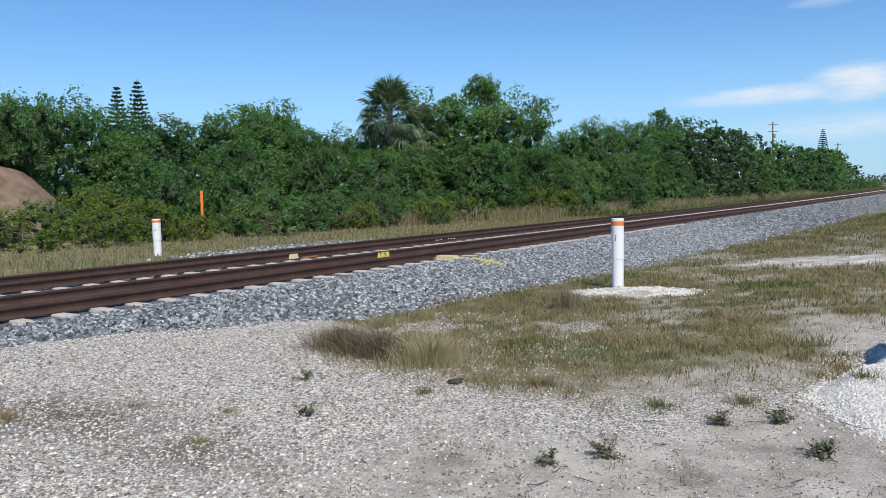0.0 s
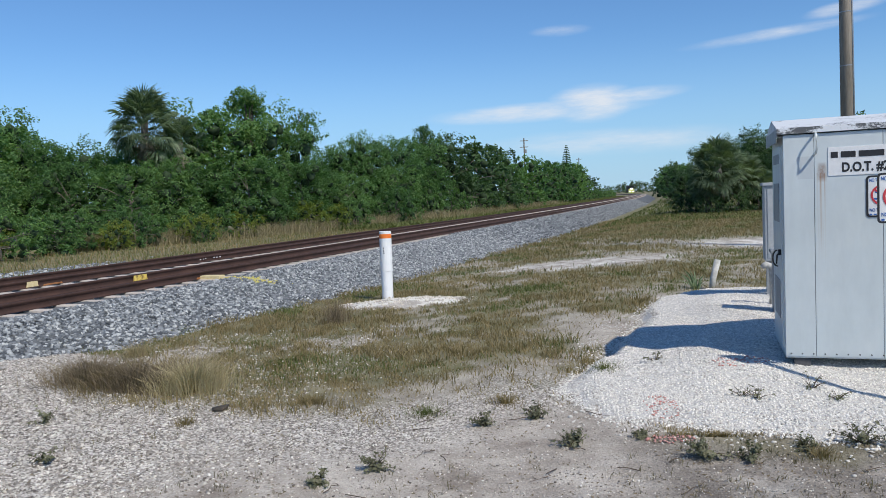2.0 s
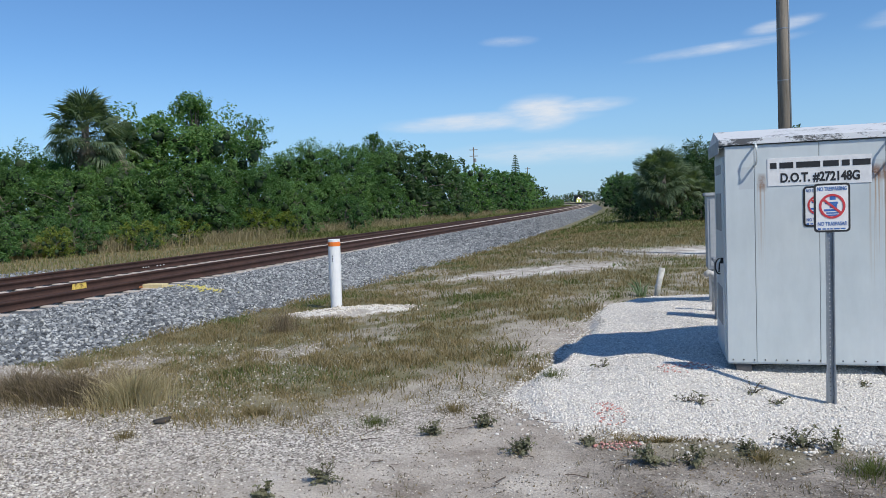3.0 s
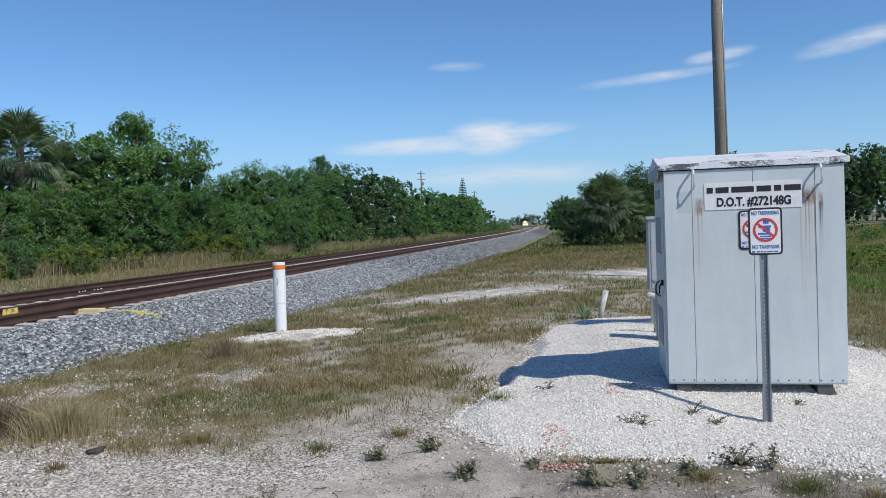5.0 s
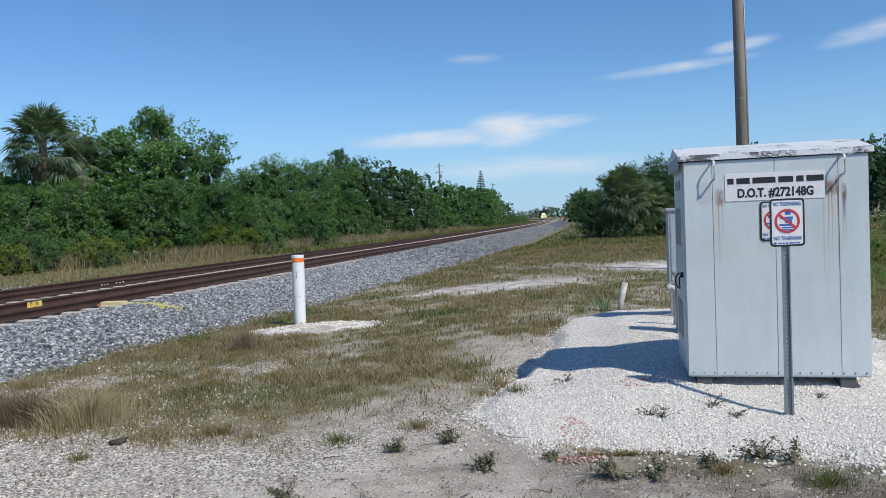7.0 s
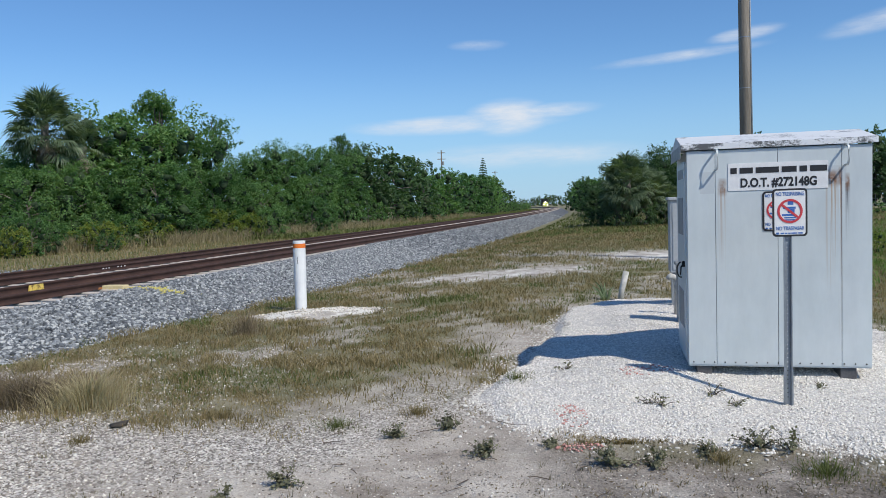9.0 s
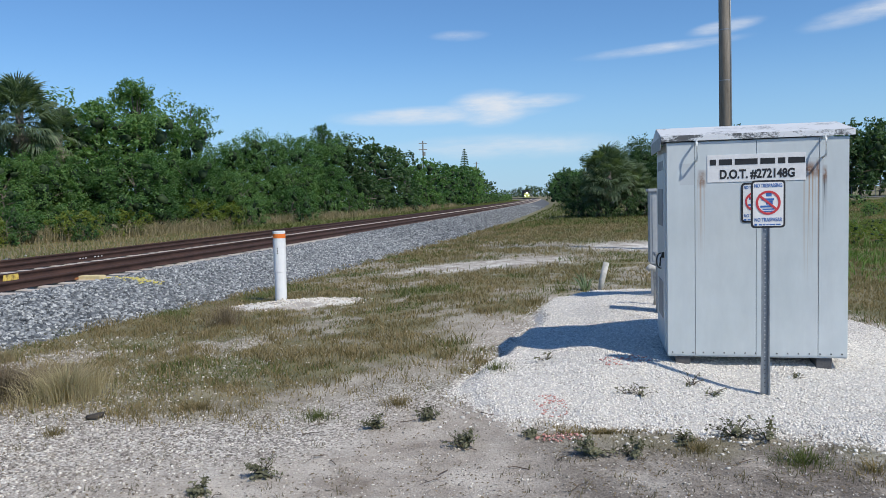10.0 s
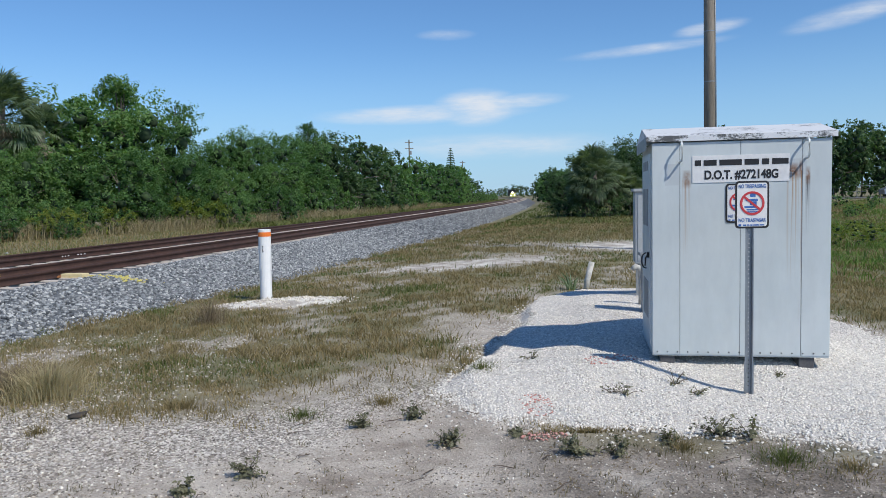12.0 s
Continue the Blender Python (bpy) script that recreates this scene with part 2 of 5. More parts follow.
def ground_material():
    m, t, b = material("sandy ground", 0.95)
    at = add(t, "ShaderNodeAttribute", attribute_name="grass")
    gr = add(t, "ShaderNodeAttribute", attribute_name="gravel")
    red = add(t, "ShaderNodeAttribute", attribute_name="bank")
    big, mid, fine = tex(t, 0.35, 4), tex(t, 2.2, 5), tex(t, 48, 5, 0.85)
    sand = mix(t, 0.5, ramp(t, mid, [(0.3, (0.31, 0.272, 0.23)), (0.52, (0.45, 0.405, 0.352)), (0.7, (0.56, 0.515, 0.455))]), ramp(t, fine, [(0.36, (0.45, 0.43, 0.4)), (0.5, (1.0, 0.99, 0.97)), (0.64, (1.5, 1.48, 1.45))]), "MULTIPLY")
    litter = mix(t, calc(t, "MULTIPLY", ramp(t, tex(t, 1.3, 5, 0.7), [(0.5, (0, 0, 0)), (0.66, (1, 1, 1))]), 0.5), sand, (0.135, 0.1, 0.072))
    vor = add(t, "ShaderNodeTexVoronoi")
    vor.inputs["Scale"].default_value = 52
    tcn = add(t, "ShaderNodeTexCoord")
    t.links.new(tcn.outputs["Object"], vor.inputs["Vector"])
    shells = ramp(t, vor.outputs["Color"], [(0.2, (0.1, 0.088, 0.075)), (0.45, (0.36, 0.325, 0.285)), (0.6, (0.52, 0.48, 0.43)), (0.85, (0.84, 0.8, 0.73))])
    base = mix(t, calc(t, "MULTIPLY", gr.outputs["Fac"], 0.85), litter, shells)
    soil = add(t, "ShaderNodeAttribute", attribute_name="soil")
    humus = calc(t, "MULTIPLY", soil.outputs["Fac"], ramp(t, tex(t, 3.2, 6, 0.75), [(0.34, (0.15, 0.15, 0.15)), (0.52, (1, 1, 1))]))
    base = mix(t, humus, base, ramp(t, fine, [(0.36, (0.06, 0.05, 0.04)), (0.6, (0.21, 0.18, 0.15))]))
    pale = add(t, "ShaderNodeAttribute", attribute_name="pale")
    broken = calc(t, "MULTIPLY", pale.outputs["Fac"], ramp(t, tex(t, 1.1, 6, 0.75), [(0.46, (0.06, 0.06, 0.06)), (0.6, (1, 1, 1))]))
    base = mix(t, broken, base, ramp(t, fine, [(0.3, (0.5, 0.47, 0.42)), (0.6, (0.8, 0.77, 0.7))]))
    green = ramp(t, mid, [(0.35, (0.12, 0.105, 0.052)), (0.5, (0.2, 0.168, 0.095)), (0.68, (0.31, 0.26, 0.17))])
    fargreen = mix(t, 0.5, ramp(t, big, [(0.35, (0.1, 0.135, 0.045)), (0.65, (0.25, 0.22, 0.115))]), ramp(t, tex(t, 0.09, 5, 0.7), [(0.4, (0.07, 0.11, 0.03)), (0.6, (0.21, 0.18, 0.095))]))
    col = mix(t, at.outputs["Fac"], base, mix(t, 0.45, green, fargreen))
    col = mix(t, red.outputs["Fac"], col, ramp(t, mid, [(0.3, (0.13, 0.075, 0.05)), (0.7, (0.27, 0.17, 0.12))]))
    t.links.new(col, b.inputs["Base Color"])
    bump(t, b, calc(t, "ADD", calc(t, "MULTIPLY", fine, 0.5), calc(t, "ADD", mid, calc(t, "MULTIPLY", vor.outputs["Distance"], 0.6))), 0.7, 0.02)
    return m


M_GROUND = ground_material()
M_BALLAST = islands("grey ballast stone", [(0.0, (0.05, 0.058, 0.068)), (0.45, (0.18, 0.195, 0.21)), (0.8, (0.33, 0.35, 0.36)), (1.0, (0.56, 0.57, 0.565))])
# bed under the loose stones; its dark grey includes the shade between them
M_BED = plain("ballast below with gap shade", (0.04, 0.044, 0.05), (0.17, 0.18, 0.19), 9, 0.95, bumps=0.9)
M_PEBBLE = islands("white crushed stone", [(0.0, (0.42, 0.39, 0.35)), (0.3, (0.68, 0.645, 0.59)), (1.0, (0.86, 0.825, 0.765))])
M_SHELL = islands("shell and pebble litter", [(0.0, (0.12, 0.1, 0.085)), (0.3, (0.35, 0.31, 0.265)), (0.7, (0.62, 0.57, 0.5)), (1.0, (0.86, 0.82, 0.745))])
M_TIE = plain("pale concrete", (0.42, 0.36, 0.31), (0.6, 0.54, 0.48), 3, 0.9)
M_RAIL = plain("brown rusted steel", (0.035, 0.018, 0.014), (0.085, 0.042, 0.03), 1.6, 0.75, 0.15)
M_PVC = plain("white plastic pipe", (0.72, 0.73, 0.74), (0.83, 0.83, 0.82), 5, 0.4, bumps=0.03)
M_ORANGE = plain("orange tape", (0.75, 0.16, 0.02), (0.86, 0.24, 0.04), 12, 0.5)
M_PVCOLD = plain("weathered pipe", (0.3, 0.29, 0.27), (0.62, 0.61, 0.57), 14, 0.7)
M_YELLOW = plain("smeared yellow paint", (0.12, 0.06, 0.03), (0.74, 0.55, 0.12), 9, 0.8, edge=(0.4, 0.54))
M_PALEY = plain("faded yellow paint", (0.6, 0.46, 0.2), (0.72, 0.62, 0.4), 14, 0.8)
M_RUSTY = plain("orange rust", (0.26, 0.1, 0.035), (0.4, 0.18, 0.07), 20, 0.9)
M_WHITE = plain("white paint", (0.66, 0.66, 0.66), (0.8, 0.8, 0.79), 20, 0.6, bumps=0.02)
M_BLACK = plain("black paint", (0.012, 0.012, 0.014), (0.025, 0.025, 0.027), 20, 0.5, bumps=0.02)
M_BLUE = plain("blue paint", (0.03, 0.11, 0.36), (0.05, 0.16, 0.45), 30, 0.5, bumps=0.02)
M_RED = plain("red paint", (0.48, 0.03, 0.04), (0.6, 0.06, 0.07), 30, 0.5, bumps=0.02)
M_GALV = plain("galvanised steel", (0.2, 0.22, 0.24), (0.38, 0.41, 0.44), 18, 0.45, 0.6, stretch=(1, 1, 0.3))
M_DARK = plain("dark opening", (0.006, 0.006, 0.007), (0.015, 0.015, 0.015), 20, 0.8)
M_WOODPOLE = plain("weathered pole wood", (0.11, 0.095, 0.075), (0.31, 0.275, 0.23), 8, 0.9, bumps=0.6, stretch=(1, 1, 0.06))
M_BARK = plain("grey bark", (0.1, 0.085, 0.07), (0.24, 0.21, 0.18), 5, 0.95, bumps=0.8, stretch=(1, 1, 0.3))
M_TWIG = plain("dead twig", (0.05, 0.035, 0.025), (0.16, 0.12, 0.09), 9, 0.95)
M_LEAF = foliage("broad leaves", [(0.15, (0.05, 0.115, 0.042)), (0.5, (0.105, 0.21, 0.07)), (0.85, (0.2, 0.32, 0.11))], 0.48)
M_LEAFDARK = foliage("dark leaves", [(0.1, (0.03, 0.066, 0.03)), (0.5, (0.065, 0.125, 0.05)), (0.9, (0.12, 0.195, 0.075))], 0.4)
M_VINE = foliage("yellow-green vine leaves", [(0.15, (0.09, 0.14, 0.025)), (0.5, (0.17, 0.23, 0.04)), (0.85, (0.3, 0.31, 0.075))], 0.45)
M_GRASS = foliage("grass blades", [(0.1, (0.12, 0.098, 0.046)), (0.35, (0.21, 0.165, 0.082)), (0.6, (0.32, 0.245, 0.135)), (0.9, (0.48, 0.38, 0.24))], 0.3, 0.7)
M_GREENGRASS = foliage("green grass blades", [(0.1, (0.065, 0.088, 0.026)), (0.55, (0.135, 0.158, 0.05)), (0.95, (0.25, 0.235, 0.11))], 0.3, 0.7)
M_STRAW = foliage("dry straw grass", [(0.1, (0.17, 0.13, 0.075)), (0.5, (0.36, 0.29, 0.17)), (0.9, (0.56, 0.48, 0.32))], 0.3, 0.8)
M_BRUSH = foliage("brown brush", [(0.1, (0.09, 0.068, 0.046)), (0.5, (0.2, 0.155, 0.105)), (0.9, (0.36, 0.29, 0.2))], 0.2, 0.8)
M_WEED = foliage("weed leaves", [(0.1, (0.085, 0.088, 0.056)), (0.5, (0.16, 0.16, 0.1)), (0.9, (0.27, 0.26, 0.175))], 0.3, 0.6)
M_FROND = foliage("palm fronds", [(0.1, (0.07, 0.11, 0.06)), (0.5, (0.145, 0.2, 0.115)), (0.9, (0.27, 0.33, 0.21))], 0.35)
M_DEADFROND = foliage("dead palm fronds", [(0.1, (0.17, 0.135, 0.1)), (0.9, (0.42, 0.37, 0.31))], 0.2, 0.8)
# filler inside the crowns; the shade there is put into its dark green
M_CROWN_SHADE = plain("dark green inner crown shade", (0.016, 0.032, 0.013), (0.042, 0.075, 0.026), 2, 0.95)


# ---- building helpers ----
def mesh_np(name, verts, faces, smooth_faces=False):
    me = bpy.data.meshes.new(name)
    verts, faces = np.asarray(verts, np.float32), np.asarray(faces, np.int32)
    me.vertices.add(len(verts))
    me.vertices.foreach_set("co", verts.ravel())
    n = faces.shape[1]
    me.loops.add(faces.size)
    me.loops.foreach_set("vertex_index", faces.ravel())
    me.polygons.add(len(faces))
    me.polygons.foreach_set("loop_start", np.arange(0, faces.size, n, dtype=np.int32))
    if smooth_faces:
        me.polygons.foreach_set("use_smooth", np.ones(len(faces), bool))
    me.update(calc_edges=True)
    return me


def put(name, me, mat, parent=None, label="", m=None):
    if not me.materials:
        me.materials.append(mat)
    ob = new(name, me)
    ob.material_slots[0].link = "OBJECT"
    ob.material_slots[0].material = mat
    if parent is not None:
        ob.parent = parent
    if m is not None:
        ob.matrix_basis = m
    return tagged(ob, label) if label else ob


def part(name, bm, mat, parent=None, label="", smooth_faces=False):
    me = bpy.data.meshes.new(name)
    bm.to_mesh(me)
    bm.free()
    if smooth_faces:
        me.polygons.foreach_set("use_smooth", np.ones(len(me.polygons), bool))
    return put(name, me, mat, parent, label)


def thing(name, m, label, category, group="", kind=""):
    ob = new(name)
    ob.empty_display_size = 0.2
    ob.matrix_basis = m
    return tagged(ob, label, category, group, kind)


def box(bm, x0, x1, y0, y1, z0, z1, bev=0.0):
    r = bmesh.ops.create_cube(bm, size=1.0)
    for v in r["verts"]:
        v.co = Vector((x0 + (v.co.x + 0.5) * (x1 - x0), y0 + (v.co.y + 0.5) * (y1 - y0), z0 + (v.co.z + 0.5) * (z1 - z0)))
    if bev:
        edges = list({e for v in r["verts"] for e in v.link_edges})
        bmesh.ops.bevel(bm, geom=edges, offset=bev, segments=2, affect="EDGES", profile=0.6)
    return bm


def tube(bm, pts, radii, n=10, cap=True):
    """A round bar along points."""
    rings = []
    for i, p in enumerate(pts):
        p = Vector(p)
        a = Vector(pts[min(i + 1, len(pts) - 1)]) - Vector(pts[max(i - 1, 0)])
        rot = a.to_track_quat("Z", "Y").to_matrix()
        r = radii[i] if isinstance(radii, (list, tuple)) else radii
        rings.append([bm.verts.new(p + rot @ Vector((r * math.cos(2 * math.pi * k / n), r * math.sin(2 * math.pi * k / n), 0))) for k in range(n)])
    for a, b in zip(rings, rings[1:]):
        for k in range(n):
            bm.faces.new((a[k], a[(k + 1) % n], b[(k + 1) % n], b[k]))
    if cap:
        bm.faces.new(rings[0][::-1])
        bm.faces.new(rings[-1])
    return bm


_ico = bmesh.new()
bmesh.ops.create_icosphere(_ico, subdivisions=1, radius=1.0)
ICO_V = np.array([v.co[:] for v in _ico.verts])
ICO_F = np.array([[v.index for v in f.verts] for f in _ico.faces])
_ico.free()
OCT_V = np.array([(1, 0, 0), (-1, 0, 0), (0, 1, 0), (0, -1, 0), (0, 0, 1), (0, 0, -1)], float)
OCT_F = np.array([(0, 2, 4), (2, 1, 4), (1, 3, 4), (3, 0, 4), (2, 0, 5), (1, 2, 5), (3, 1, 5), (0, 3, 5)])


def turns(rng, n):
    q = rng.normal(size=(n, 4))
    q /= np.linalg.norm(q, axis=1, keepdims=True)
    w, x, y, z = q.T
    return np.stack([1 - 2 * (y * y + z * z), 2 * (x * y - w * z), 2 * (x * z + w * y), 2 * (x * y + w * z), 1 - 2 * (x * x + z * z), 2 * (y * z - w * x),
                     2 * (x * z - w * y), 2 * (y * z + w * x), 1 - 2 * (x * x + y * y)], 1).reshape(n, 3, 3)


def stones(name, places, sizes, rng, round_ones=True, flat=0.65):
    """Many loose stones in one mesh."""
    bv, bf = (ICO_V, ICO_F) if round_ones else (OCT_V, OCT_F)
    n = len(places)
    v = bv[None] * (1 + rng.uniform(-0.32, 0.32, (n, len(bv), 1)))
    v = v * np.stack([rng.uniform(0.75, 1.3, n), rng.uniform(0.7, 1.1, n), rng.uniform(0.5, 0.95, n)], 1)[:, None]
    v = np.einsum("nij,nkj->nki", turns(rng, n), v) * np.asarray(sizes)[:, None, None]
    v[:, :, 2] *= flat
    v += np.asarray(places)[:, None]
    f = bf[None] + (np.arange(n) * len(bv))[:, None, None]
    return mesh_np(name, v.reshape(-1, 3), f.reshape(-1, 3))


def blades(name, places, lengths, widths, rng, lean=0.5, outward=None):
    """Many tapered, bent blades in one mesh: five corners and three faces each."""
    n = len(places)
    a = rng.uniform(0, 2 * np.pi, n)
    side = np.stack([np.cos(a), np.sin(a), 0 * a], 1)
    b = rng.uniform(0, 2 * np.pi, n) if outward is None else outward + rng.normal(0, 0.6, n)
    fall = np.stack([np.cos(b), np.sin(b), 0 * b], 1) * (np.abs(rng.normal(0, lean, n)) * lengths)[:, None]
    p, up = np.asarray(places), np.stack([0 * a, 0 * a, np.asarray(lengths)], 1)
    w = np.asarray(widths)[:, None] / 2
    v = np.stack([p - side * w, p + side * w, p + up * 0.55 + fall * 0.3 - side * w * 0.75, p + up * 0.55 + fall * 0.3 + side * w * 0.75, p + up * 0.93 + fall], 1)
    f = np.array([(0, 1, 3), (0, 3, 2), (2, 3, 4)])[None] + (np.arange(n) * 5)[:, None, None]
    return mesh_np(name, v.reshape(-1, 3), f.reshape(-1, 3))


def leaf_quads(centres, normals, sizes, rng):
    """Folded pointed leaves: corner places and faces."""
    n = len(centres)
    nrm = normals + rng.normal(0, 0.55, (n, 3))
    nrm /= np.linalg.norm(nrm, axis=1, keepdims=True)
    t = np.cross(nrm, rng.normal(size=(n, 3)))
    t /= np.linalg.norm(t, axis=1, keepdims=True) + 1e-9
    b = np.cross(nrm, t)
    s = np.asarray(sizes)[:, None]
    v = np.stack([centres - t * s, centres + b * s * 0.5 - nrm * s * 0.12, centres + t * s - nrm * s * 0.3, centres - b * s * 0.5 - nrm * s * 0.12], 1)
    f = np.array([(0, 1, 2), (0, 2, 3)])[None] + (np.arange(n) * 4)[:, None, None]
    return v.reshape(-1, 3), f.reshape(-1, 3)


# ---- ground ----
def axis_steps(lo, a, b, hi, step, grow=1.18):
    mid = list(np.arange(a, b, step))
    out, d, x = [], step, b
    while x < hi:
        out.append(x)
        d *= grow
        x += d
    low, d, x = [], step, a
    while x > lo:
        d *= grow
        x -= d
        low.append(x)
    return np.array(low[::-1] + mid + out + [hi])


def build_ground():
    xs, ys = axis_steps(-2500, -13, 9, 2500, 0.13), axis_steps(-600, 2.5, 22, 3500, 0.13)
    gx, gy = np.meshgrid(xs, ys)
    x, y = gx.ravel(), gy.ravel()
    v = np.stack([x, y, ground_z(x, y)], 1)
    nx, ny = len(xs), len(ys)
    i = (np.arange(ny - 1)[:, None] * nx + np.arange(nx - 1)[None]).ravel()
    me = mesh_np("ground", v, np.stack([i, i + 1, i + nx + 1, i + nx], 1), True)
    s, q = x * DX + y * DY, x * NX + y * NY
    grass = np.clip(1.5 * cover(x, y), 0, 1)
    grass = np.where(q > 18.5, 1.0, grass)
    wob = waves(x, y, 1.6, 3)
    mound = np.hypot((x + 2.0) / 1.5, (y - 15.7) / 0.95) + 0.16 * wob
    sand = 1.0 * np.exp(-(((x - 2.6) / 3.7) ** 2 + ((y - 22.6) / 2.3) ** 2)) + 1.6 * np.exp(-(((x - 9.2) / 3.0) ** 2 + ((y - 27.5) / 3.2) ** 2))
    pale = np.maximum(4.0 * smooth(-mound, -1.05, -0.8), smooth(sand + 0.45 * waves(x, y, 0.9, 11), 0.35, 0.9))
    gravel = smooth(waves(x, y, 0.5, 7) + np.interp(x, [-6, -0.2, 1.6], [0.9, 0.1, -0.9]), -0.3, 0.6) * smooth(y, 14, 9)
    soil = smooth(x + 0.6 * wob, -0.5, 1.4) * smooth(y + 0.35 * wob, 6.4, 5.6) * (0.7 + 0.3 * smooth(waves(x, y, 1.1, 15), -0.7, 0.5)) + 1.3 * np.exp(-(((x + 5.6) / 1.1) ** 2 + ((y - 4.6) / 0.55) ** 2)) + 0.9 * np.exp(-(((x + 3.9) / 0.8) ** 2 + ((y - 4.3) / 0.4) ** 2))
    for key, val in (("soil", soil), ("grass", grass), ("gravel", gravel), ("bank", smooth(bank_z(x, y) + 0.3 * wob, 1.6, 2.5)), ("pale", pale)):
        me.attributes.new(key, "FLOAT", "POINT").data.foreach_set("value", val.astype(np.float32))
    return tagged(put("ground", me, M_GROUND), "sandy ground with gravel, patchy grass and bare spots", "ground", kind="structure")


build_ground()


# ---- railway: bed, two tracks ----
def build_bed():
    ss = np.concatenate([np.arange(-45, 60, 0.5), np.arange(60, 515, 3.0)])
    qs = np.concatenate([np.arange(5.5, 11, 0.25), np.arange(11, 18, 0.5), np.arange(18, 21.1, 0.5)])
    S, Q = np.meshgrid(ss, qs, indexing="ij")
    x, y, _ = on_track(S.ravel(), Q.ravel())
    z = bed_z(Q.ravel(), S.ravel()) + 0.02 * waves(x, y, 3.0)
    nq = len(qs)
    i = (np.arange(len(ss) - 1)[:, None] * nq + np.arange(nq - 1)[None]).ravel()
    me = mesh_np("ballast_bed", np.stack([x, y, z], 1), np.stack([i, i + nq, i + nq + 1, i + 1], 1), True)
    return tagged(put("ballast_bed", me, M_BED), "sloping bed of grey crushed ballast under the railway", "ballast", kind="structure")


build_bed()


def scatter_ballast():
    rng = np.random.default_rng(11)
    n = 82000
    s = rng.uniform(-9, 34, n)
    q = 7.0 + 4.12 * rng.uniform(0, 1, n) ** 0.9
    x, y, _ = on_track(s, q)
    ok = bed_z(q, s) > ground_z(x, y) - 0.05
    near = tagged(put("ballast_stones", stones("ballast_stones", np.stack([x, y, bed_z(q, s) + 0.012], 1)[ok], rng.uniform(0.03, 0.066, n)[ok], rng, False, 0.8), M_BALLAST), "grey-blue crushed ballast stones heaped beside the rails", "ballast", kind="stuff")
    n = 30000
    s = 34 + 120 * rng.uniform(0, 1, n) ** 1.8
    q = 6.0 + 5.5 * rng.uniform(0, 1, n)
    x, y, _ = on_track(s, q)
    ok = bed_z(q, s) > ground_z(x, y) - 0.05
    put_far = stones("far_ballast_stones", np.stack([x, y, bed_z(q, s) + 0.02], 1)[ok], rng.uniform(0.035, 0.075, n)[ok], rng, False, 0.8)
    tagged(put("far_ballast_stones", put_far, M_BALLAST), "grey ballast stones further along the railway", "ballast", kind="stuff")
    n = 9000
    s, q = rng.uniform(-14, 60, n), rng.choice([12.4, 14.3, 16.1], n) + rng.uniform(-0.55, 0.55, n)
    x, y, _ = on_track(s, q)
    me = stones("crib_stones", np.stack([x, y, bed_z(q, s) + 0.0], 1), rng.uniform(0.025, 0.05, n), rng, False)
    tagged(put("crib_stones", me, M_BALLAST), "ballast stones filling the spaces between the ties", "ballast", kind="stuff")
    n = 2500
    s, q = rng.normal(18.0, 1.7, n), 20.2 + rng.normal(0, 0.45, n)
    x, y, _ = on_track(s, q)
    me = stones("spilled_stones", np.stack([x, y, np.maximum(bed_z(q, s), ground_z(x, y)) + 0.03], 1), rng.uniform(0.05, 0.12, n), rng)
    tagged(put("spilled_stones", me, M_BALLAST), "spilled ballast stones in the grass behind the tracks", "ballast", kind="stuff")


scatter_ballast()

RAIL_PROFILE = [(-0.076, 0), (0.076, 0), (0.076, 0.012), (0.02, 0.028), (0.0095, 0.05), (0.0095, 0.118), (0.034, 0.138), (0.037, 0.172), (0.028, 0.181), (-0.028, 0.181), (-0.037, 0.172), (-0.034, 0.138), (-0.0095, 0.118), (-0.0095, 0.05), (-0.02, 0.028), (-0.076, 0.012)]


def rail_mesh(q):
    ss = np.concatenate([np.arange(-45, 60, 1.5), np.arange(60, 515, 3.0)])
    k = len(RAIL_PROFILE)
    v = []
    for off, h in RAIL_PROFILE:
        x, y, _ = on_track(ss, q + off)
        v.append(np.stack([x, y, np.full(len(ss), RAIL_Z - 0.181 + h)], 1))
    v = np.stack(v, 1).reshape(-1, 3)
    a = (np.arange(len(ss) - 1)[:, None] * k + np.arange(k)[None]).ravel()
    b = (np.arange(len(ss) - 1)[:, None] * k + (np.arange(k)[None] + 1) % k).ravel()
    return mesh_np("rail", v, np.stack([a, b, b + k, a + k], 1))


def tie_mesh():
    bm = bmesh.new()
    box(bm, -1.3, 1.3, -0.13, 0.13, -0.2, 0.0, 0.02)
    for v in bm.verts:
        if v.co.z > -0.1:
            v.co.y *= 0.82
        if abs(v.co.x) < 0.6:
            v.co.z -= 0.02
    me = bpy.data.meshes.new("tie")
    bm.to_mesh(me)
    bm.free()
    return me


TIE = tie_mesh()


